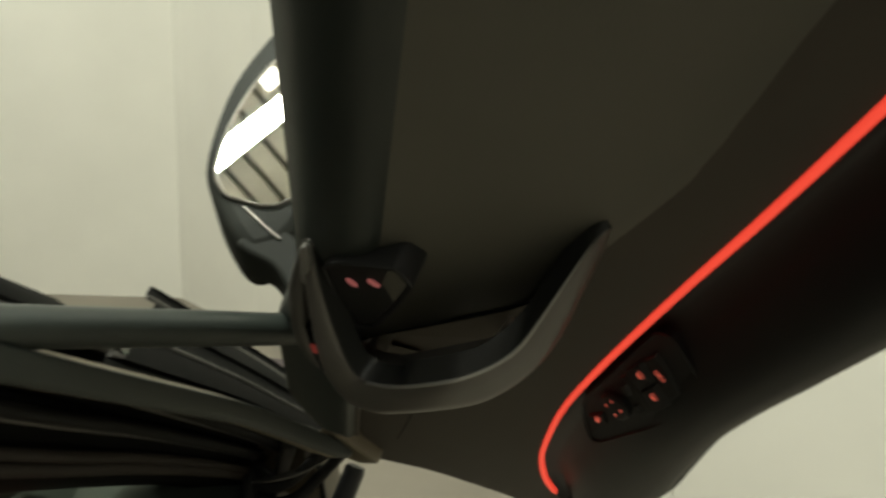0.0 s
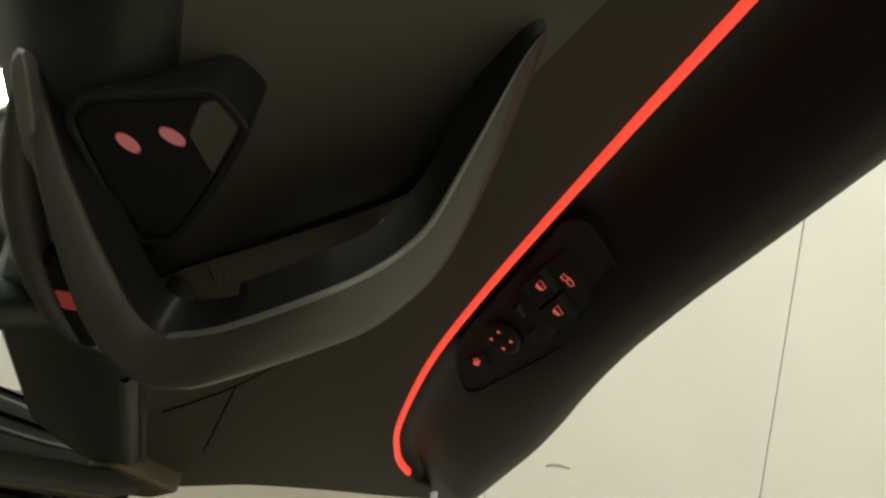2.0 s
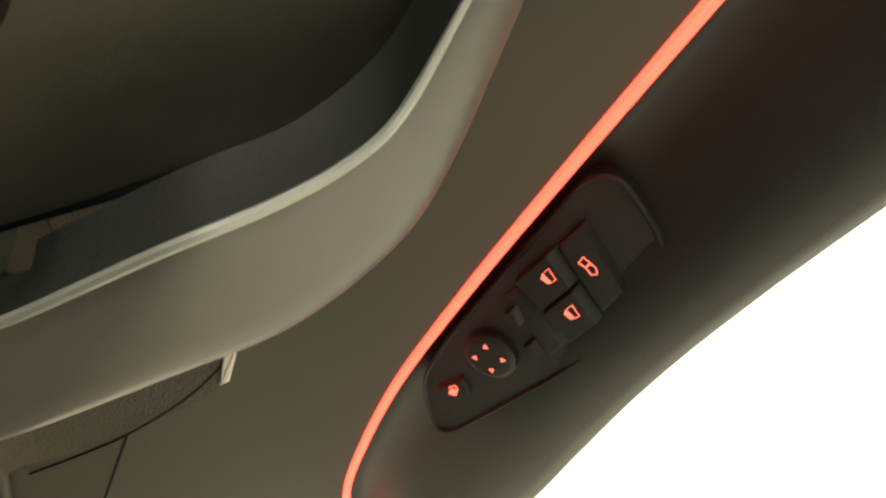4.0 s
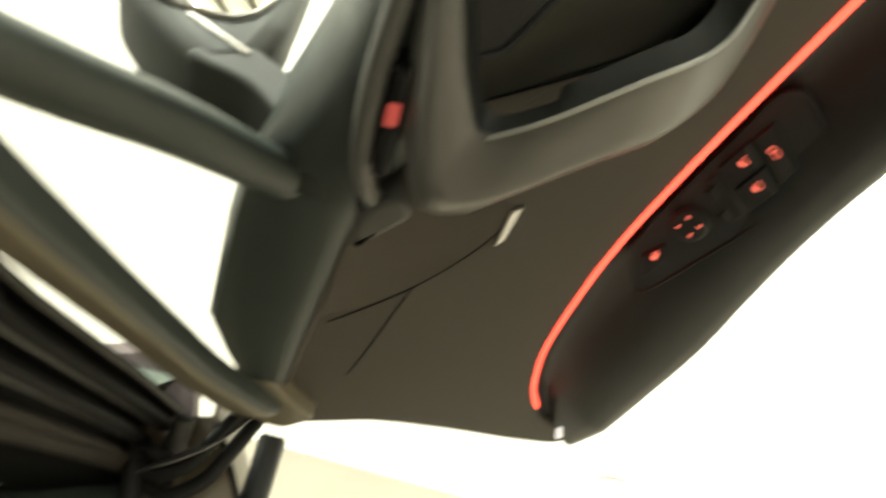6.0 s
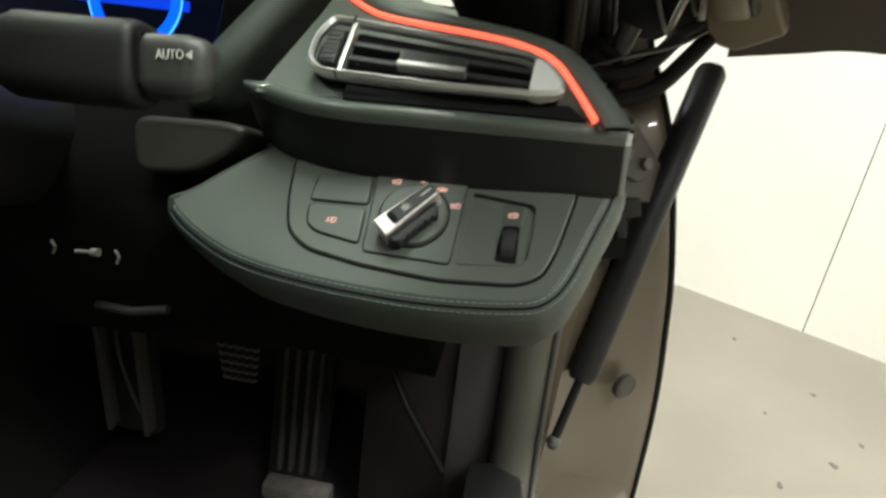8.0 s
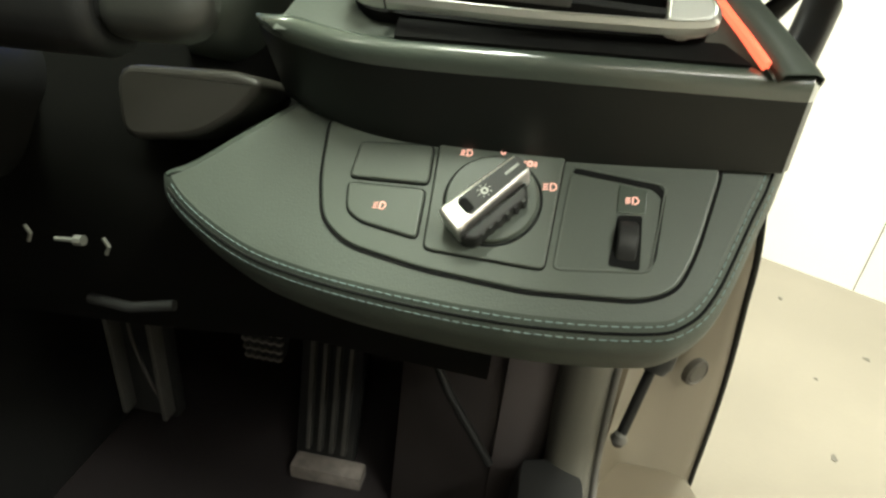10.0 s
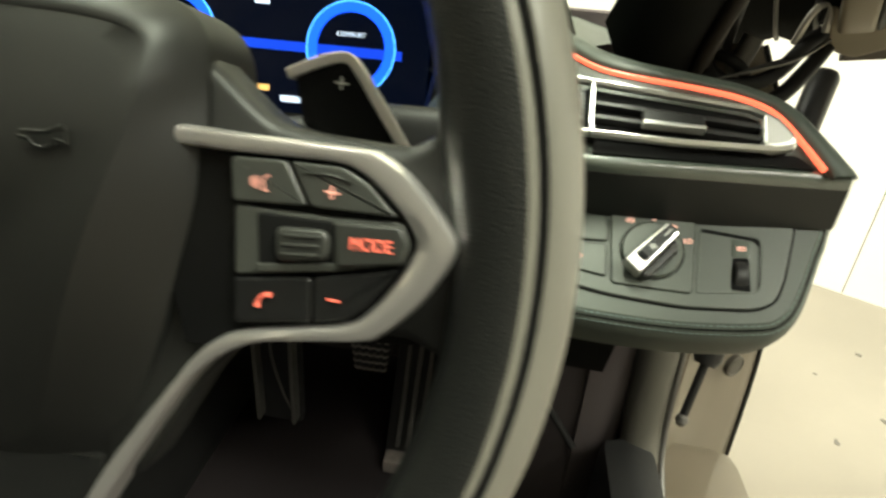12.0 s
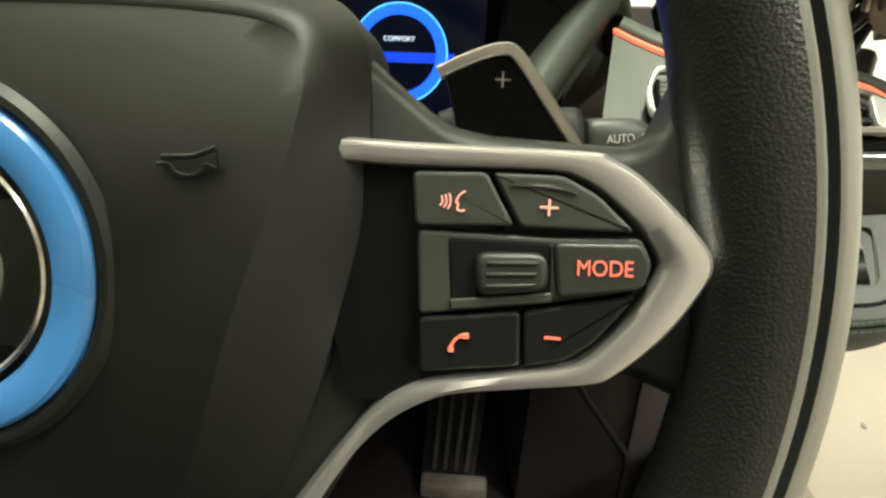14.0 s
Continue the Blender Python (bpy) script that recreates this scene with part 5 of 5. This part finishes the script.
LEVER = rounded([(-0.0140, -0.013), (0.0185, -0.013), (0.0185, 0.012), (-0.0140, 0.012)], 0.011, 6)
part("lever", sweep(mm([(96, 34, -128), (98, 34, -128), (104, 34.4, -127.5), (130, 35, -127), (151, 35.6, -126), (154, 35.7, -126), (155, 35.8, -126)]), LEVER, up=(0, 0, 1), scale=[0.6, 0.85, 1.0, 1.0, 1.0, 0.94, 0.8]), DARKP, stalk, soft=60)
part("arm", tube(mm([(40, 26, -140), (100, 34, -129)]), 0.009, 12), DARKP, stalk, "black lever arm")
part("collar", sweep(mm([(154, 35.2, -126), (157.5, 35.8, -126)]), SEC, up=(0, 0, 1), scale=[0.86, 0.86]), DEEP, stalk, "dark gap")
CAP = rounded([(-0.0095, -0.009), (0.0140, -0.009), (0.0140, 0.009), (-0.0095, 0.009)], 0.007, 6)
part("end_cap", sweep(mm([(156.5, 35.8, -126), (157.6, 35.9, -126), (160, 36.1, -126), (173, 36.8, -126), (177.5, 37.0, -126.3), (180.5, 37.1, -126.8), (182, 37.2, -127.2)]), CAP, up=(0, 0, 1), scale=[0.9, 0.98, 1.0, 1.0, 0.9, 0.72, 0.4]), BTNR, stalk, "dark grey end cap", soft=60)
AM = Matrix.Translation((0.1690, 0.0375, -0.1166)) @ Matrix.Rotation(0.1, 4, "Z")
writing("AUTO", 0.0048, WHITEI, stalk, AM @ Matrix.Diagonal((0.80, 1.0, 1.0, 1.0)))
part("arrow_mark", moved(prism(mm([(6.0, 0), (8.6, 1.6), (8.6, -1.6)]), 0, 0.0003), AM), WHITEI, stalk, "pale arrow mark", soft=0)

# ---- car body round the opening ----
body = car
PIL_IN = [Vector((0.13, 1.12, 0.70)), Vector((0.136, 1.035, 0.747)), Vector((0.132, 0.887, 0.829)), Vector((0.12, 0.68, 0.945)), Vector((0.09, 0.42, 1.06)), Vector((0.06, 0.10, 1.12))]
PIL_OUT = [Vector((0.235, 1.26, 0.60)), Vector((0.217, 1.17, 0.678)), Vector((0.2, 0.944, 0.823)), Vector((0.185, 0.74, 0.94)), Vector((0.16, 0.46, 1.06)), Vector((0.14, 0.12, 1.12))]
a, b = spline(PIL_IN, 6), spline(PIL_OUT, 6)
rows = []
for p, q in zip(a, b):
    d = q - p
    nrm2 = Vector((-0.35, -0.5, -0.78)).normalized()
    rows.append([p - nrm2 * 0.02, p, p + d * 0.15 + nrm2 * 0.010, p + d * 0.5 + nrm2 * 0.016, p + d * 0.85 + nrm2 * 0.010, q, q - nrm2 * 0.03])
part("pillar_trim", rows_mesh(rows), PILLAR, body, "black windscreen pillar trim", soft=60)
PIL_TOP = [Vector((0.262, 1.25, 0.685)), Vector((0.242, 1.168, 0.758)), Vector((0.189, 0.944, 0.934)), Vector((0.142, 0.74, 1.075)), Vector((0.11, 0.46, 1.15)), Vector((0.09, 0.12, 1.19))]
c = spline(PIL_TOP, 6)
for r in c:
    k = min(1.0, max(0.0, (1.04 - r.y) / 0.09))
    r.x += 0.050 * k * k * (3 - 2 * k)
SIDE = [(0.0, 0.0), (0.05, 0.006), (0.12, 0.006), (0.16, -0.006), (0.24, -0.008), (0.28, 0.004), (0.40, 0.006), (0.44, -0.008), (0.54, -0.010), (0.58, 0.004), (0.70, 0.006), (0.74, -0.006), (0.84, -0.008), (0.88, 0.003), (0.97, 0.004), (1.0, -0.004), (1.0, -0.03)]
rows = []
for q, r in zip(b, c):
    d = r - q
    out_v = Vector((d.z, 0, -d.x)).normalized() + Vector((0, -0.35, 0))
    rows.append([q + d * f + out_v * n for f, n in SIDE])
part("pillar_side", rows_mesh(rows), PILLAR, body, "black channelled side of the windscreen pillar", soft=40)
for f, n, r, material, label in ((-0.02, 0.004, 0.0065, SEALB, "brown rubber door seal"), (0.09, 0.007, 0.0045, SEALB, "narrow brown seal lip"), (0.30, 0.005, 0.0022, DULL, "thin grey metal edge"), (0.36, 0.005, 0.006, RUBBER, "black rubber seal"), (0.58, 0.004, 0.002, DULL, "thin grey metal edge"), (0.66, 0.006, 0.006, RUBBER, "black rubber seal"), (0.91, 0.004, 0.0025, DULL, "thin grey metal edge")):
    line = []
    for q, r2 in zip(b, c):
        d = r2 - q
        line.append(q + d * f + (Vector((d.z, 0, -d.x)).normalized() + Vector((0, -0.35, 0))) * n)
    part("door_seal" if r > 0.003 else "pillar_trim_line", tube(line[::-1], r, 12), material, body, label)
rows = []
for f in (0.0, 0.25, 0.5, 0.75, 1.0):
    rows.append([(PIL_IN[j].x - 0.005 - (1.02 + PIL_IN[j].x - 0.13) * f, PIL_IN[j].y + 0.04 + 0.10 * (1 - (2 * f - 1) ** 2), PIL_IN[j].z + 0.02 + 0.02 * (1 - (2 * f - 1) ** 2)) for j in range(1, 5)])
rows = [[(r[0][0], 1.44, 0.70)] + r for r in rows]
part("windscreen", rows_mesh(rows), GLASS, body, "green-tinted windscreen glass", soft=60)
# roof and far side close the cabin
roof_rows = []
for k in range(9):
    f = k / 8
    x = -0.98 + 1.06 * f
    roof_rows.append([(x, 0.30, 1.10 - 0.25 * (2 * f - 1) ** 4), (x, -0.2, 1.14 - 0.25 * (2 * f - 1) ** 4), (x, -0.75, 1.11 - 0.25 * (2 * f - 1) ** 4)])
part("roof_lining", rows_mesh(roof_rows), HEADLINE, body, "dark roof lining")
part("rear_bulkhead", block(-1.0, 0.2, -0.98, -0.92, 0.1, 0.95), BLACK, body, "dark rear bulkhead")
part("far_door_trim", block(-1.02, -0.96, -0.9, 1.3, 0.2, 0.72), BLACK, body, "dark far door trim")
part("firewall", block(-1.0, 0.235, 1.42, 1.46, 0.08, 0.684), CARPET, body, "dark footwell bulkhead")
part("cabin_floor", block(-1.0, 0.2, -0.9, 1.44, 0.09, 0.125), FLOORC, body, "dark carpeted cabin floor")
part("tunnel", block(-0.42, -0.26, -0.9, 1.3, 0.12, 0.48, 0.03), BLACK, body, "dark centre tunnel")
# jamb below the switches
jamb = [Vector((0.388, 1.225, 0.09)), Vector((0.378, 1.218, 0.30)), Vector((0.360, 1.20, 0.42)), Vector((0.342, 1.18, 0.50)), Vector((0.32, 1.2, 0.60)), Vector((0.29, 1.24, 0.68))]
j_in = [Vector((0.255, 1.10, 0.09)), Vector((0.258, 1.10, 0.30)), Vector((0.262, 1.11, 0.44)), Vector((0.265, 1.12, 0.50)), Vector((0.262, 1.16, 0.60)), Vector((0.25, 1.22, 0.68))]
ja, jb = spline(jamb, 5), spline(j_in, 5)
rows = []
for p, q in zip(ja, jb):
    d = q - p
    rows.append([p + Vector((0.01, 0.05, 0)), p + Vector((0.004, 0.006, 0)), p, p + d * 0.12 + Vector((0, 0.004, 0)), p + d * 0.45 + Vector((0, 0.012, 0)), p + d * 0.75 + Vector((0, 0.02, 0)), q, q + Vector((-0.03, 0.0, 0.0)), q + Vector((-0.05, 0.10, 0))])
part("door_jamb", rows_mesh(rows), PAINT, body, "bronze painted door jamb", soft=50)
part("jamb_seal", tube([p + Vector((0.004, 0.004, 0)) for p in ja], 0.0032, 8), RUBBER, body, "dark outer seal")
part("jamb_seal", tube([q + Vector((-0.02, -0.008, 0)) for q in jb], 0.009, 8), RUBBER, body, "thick inner door seal")
part("jamb_plug", moved(lathe([(0.0001, 0.0022), (0.0085, 0.0020), (0.0095, 0.0012), (0.0105, 0.0022), (0.0122, 0.0016), (0.0128, 0.0), (0.0128, -0.004)], 28), axes((0.331, 1.166, 0.373), (0.82, 0.57, 0), (0, 0, 1), (0.57, -0.82, 0))), PLUGM, body, "round grey rubber plug")
part("sill", block(0.20, 0.36, -0.9, 1.16, 0.16, 0.275, 0.03), PAINT, body, "painted door sill")
part("kick_panel", block(0.172, 0.215, 1.10, 1.16, 0.12, 0.56, 0.006), CARPET, body, "dark carpeted kick panel")
part("pillar_pad", tube(spline([(0.228, 1.10, 0.58), (0.229, 1.10, 0.45), (0.232, 1.09, 0.33), (0.235, 1.04, 0.26)], 6), 0.019, 16), PADM, body, "rounded grey pillar pad")
part("pad_edge", tube(spline([(0.2475, 1.095, 0.58), (0.2495, 1.094, 0.45), (0.2525, 1.082, 0.33), (0.2545, 1.04, 0.285)], 6), 0.0028, 10), DULL, body, "thin grey edge beside the pillar pad")
part("carpet_side", rows_mesh([[(0.174, 1.105, 0.12), (0.174, 1.105, 0.56)], [(0.12, 1.135, 0.12), (0.12, 1.135, 0.56)], [(0.075, 1.17, 0.12), (0.085, 1.165, 0.56)], [(0.055, 1.40, 0.12), (0.06, 1.40, 0.56)]]), CARPET, body, "dark side carpet")
part("sill_trim", block(0.190, 0.246, 0.3, 1.085, 0.12, 0.334, 0.022), BLACK, body, "black inner sill trim")
part("side_cable", tube([(0.092, 1.14, 0.40), (0.13, 1.115, 0.345), (0.172, 1.095, 0.295)], 0.004, 8), RUBBER, body, "black trim line on the side carpet")
# gas strut
strut = thing("gas_strut", "black gas strut holding the raised car door", "gas strut")
S0, S1 = Vector((0.263, 1.085, 0.36)), Vector((0.351, 1.235, 0.668))
part("cylinder", tube([S0.lerp(S1, 0.16), S0.lerp(S1, 0.18), S0.lerp(S1, 0.97), S0.lerp(S1, 0.985)], 0.0130, 16, scale=[0.75, 1.0, 1.0, 0.8]), BLACK, strut, "thick black cylinder")
part("rod", tube([S0, S0.lerp(S1, 0.2)], 0.0040, 10), DARKP, strut, "dark rod")
part("ball_joint", moved(lathe([(0.0001, 0.007), (0.0045, 0.005), (0.0065, 0), (0.0045, -0.005), (0.0001, -0.007)], 16), Matrix.Translation(S0)), DULL, strut, "steel ball joint")
# hinge and wiring
hinge = thing("door_hinge", "dark metal door hinge between jamb and raised door", "hinge")
HGM = axes((0.2685, 1.1156, 0.502), (0.789, 0.615, 0), (-0.21, 0.269, 0.94), (0.578, -0.741, 0.341))
plate = rounded(mm([(8, 132), (44, 134), (62, 112), (84, 84), (78, 54), (46, 58), (10, 62), (4, 82)]), 0.006)
part("hinge_plate", moved(prism(plate, -0.004, 0.004, 0.0015), HGM), HINGEM, hinge, "worn grey hinge plate")
part("hinge_plate", moved(prism(rounded(mm([(24, 112), (58, 108), (74, 84), (52, 72), (24, 84)]), 0.008), 0.003, 0.0075, 0.002), HGM), HINGEM, hinge, "raised hinge leaf")
part("hinge_recess", moved(prism(rounded(mm([(4, 60), (46, 57), (36, 12), (2, 16)]), 0.004), -0.004, 0.0022), HGM), PILLAR, hinge, "dark recess below the hinge")
part("clip", moved(block(0.012, 0.044, 0.046, 0.062, 0.002, 0.016, 0.003), HGM), RUBBER, hinge, "black plastic clip")
part("clip", moved(block(0.020, 0.032, 0.030, 0.048, 0.002, 0.011, 0.002), HGM), RUBBER, hinge, "black plastic clip")
for bx, by in ((0.036, 0.098), (0.058, 0.088)):
    part("bolt", moved(lathe([(0.0001, 0.0045), (0.0052, 0.0045), (0.006, 0.0035), (0.006, 0.0)], 6), HGM @ Matrix.Translation((bx, by, 0.007))), DULL, hinge, "hexagon bolt head")
part("tube_stub", moved(lathe([(0.0001, 0.012), (0.005, 0.012), (0.0055, 0.010), (0.0055, 0.0)], 16), HGM @ Matrix.Translation((0.018, 0.122, 0.004))), RUBBER, hinge, "black rubber stop")
part("hinge_knuckle", tube([(0.262, 1.215, 0.655), (0.272, 1.215, 0.690)], 0.009, 12), DULL, hinge, "bare metal hinge knuckle")
part("spring_clip", tube(spline([(0.300, 1.20, 0.688), (0.306, 1.195, 0.715), (0.318, 1.195, 0.722), (0.322, 1.20, 0.700)], 5), 0.003, 8), STEEL, hinge, "bent steel spring clip")
loom = thing("wiring_loom", "black wiring loom running from body to door", "cable loom")
for pts3, r in (([(0.236, 1.195, 0.660), (0.255, 1.185, 0.652), (0.285, 1.185, 0.662), (0.312, 1.20, 0.690), (0.335, 1.22, 0.702)], 0.0065), ([(0.240, 1.195, 0.640), (0.265, 1.182, 0.634), (0.295, 1.185, 0.645), (0.318, 1.20, 0.668), (0.337, 1.22, 0.688)], 0.007), ([(0.238, 1.20, 0.675), (0.250, 1.19, 0.672), (0.265, 1.19, 0.660), (0.262, 1.19, 0.635), (0.250, 1.195, 0.612)], 0.005), ([(0.244, 1.20, 0.620), (0.256, 1.19, 0.618), (0.266, 1.19, 0.606), (0.262, 1.195, 0.585)], 0.004)):
    part("cable", tube(spline(pts3, 5), r, 8), RUBBER, loom)
part("strap", sweep(spline([(0.242, 1.19, 0.655), (0.27, 1.18, 0.668), (0.30, 1.19, 0.678), (0.332, 1.215, 0.694)], 5), rounded([(-0.006, -0.001), (0.006, -0.001), (0.006, 0.001), (-0.006, 0.001)], 0.0005), up=(0, 0, 1)), DULL, loom, "flat grey strap")
# chips and seal lines along the jamb
for k, (cx, cz, r) in enumerate(((0.246, 0.470, 0.004), (0.249, 0.452, 0.003), (0.243, 0.440, 0.0035), (0.252, 0.486, 0.0025), (0.247, 0.425, 0.002))):
    chip = [(cx + r * (0.7 + 0.5 * math.sin(3.1 * j + k)) * math.cos(j), cz + 1.8 * r * (0.7 + 0.4 * math.cos(2.3 * j + k)) * math.sin(j)) for j in range(6)]
    part("paint_chip", moved(prism(chip, -0.0008, 0.003), Matrix(((1, 0, 0, 0), (0, 0, -1, 1.099), (0, 1, 0, 0), (0, 0, 0, 1)))), MARK, body, "pale paint chip", soft=0)

# ---- pedals ----
acc = thing("accelerator_pedal", "dark metal accelerator pedal standing on carpet", "pedal")
PED_M = axes((0, 1.197, 0), (1, 0, 0), (0, 0, 1), (0, -1, 0))
for k in range(4):
    xt = -0.016 + k * 0.0135
    part("rib", moved(prism([(xt - 0.013, 0.16), (xt - 0.008, 0.16), (xt + 0.005, 0.36), (xt, 0.36)], 0.0, 0.010, 0.001), PED_M), DULL, acc)
part("foot_plate", block(-0.042, 0.04, 1.172, 1.196, 0.127, 0.147, 0.004), PLATEM, acc, "bright pedal foot")
part("pad", moved(prism([(-0.044, 0.14), (0.024, 0.14), (0.040, 0.38), (-0.026, 0.38)], -0.013, 0.001, 0.003), PED_M), BLACK, acc)
brk = thing("brake_pedal", "rubber-studded metal brake pedal", "pedal")
part("pad", moved(prism(rounded([(-0.076, 0.297), (-0.040, 0.297), (-0.030, 0.352), (-0.084, 0.352)], 0.006), -0.012, 0.0, 0.003), axes((0, 1.163, 0), (1, 0, 0), (0, 0, 1), (0, -1, 0))), BLACK, brk)
for i in range(5):
    for j in range(5):
        stud = rounded([(-0.0042, -0.0012), (0.0, -0.0034), (0.0042, -0.0012), (0.0042, 0.0016), (0.0, -0.0006), (-0.0042, 0.0016)], 0.0006, 2)
        part("stud", moved(prism(stud, 0.0, 0.003), axes((-0.0575 + (i - 2) * (0.0074 + 0.0005 * j), 1.164, 0.3035 + j * 0.0098), (1, 0, 0), (0, 0, 1), (0, -1, 0))), STEEL, brk, soft=0)
part("arm", block(-0.064, -0.050, 1.175, 1.19, 0.34, 0.62), BLACK, brk)
rest = thing("foot_rest", "ribbed dark metal footrest beside the pedals", "foot rest")
for x in (-0.168, -0.128):
    part("rib", block(x - 0.0022, x + 0.0022, 1.10, 1.115, 0.26, 0.43, 0.001), DULL, rest)
part("rib", tube(spline([(-0.150, 1.108, 0.40), (-0.152, 1.108, 0.35), (-0.142, 1.108, 0.30), (-0.131, 1.108, 0.272)], 5), 0.0016, 6), DULL, rest)
part("plate", block(-0.172, -0.124, 1.115, 1.13, 0.25, 0.44, 0.004), BLACK, rest)
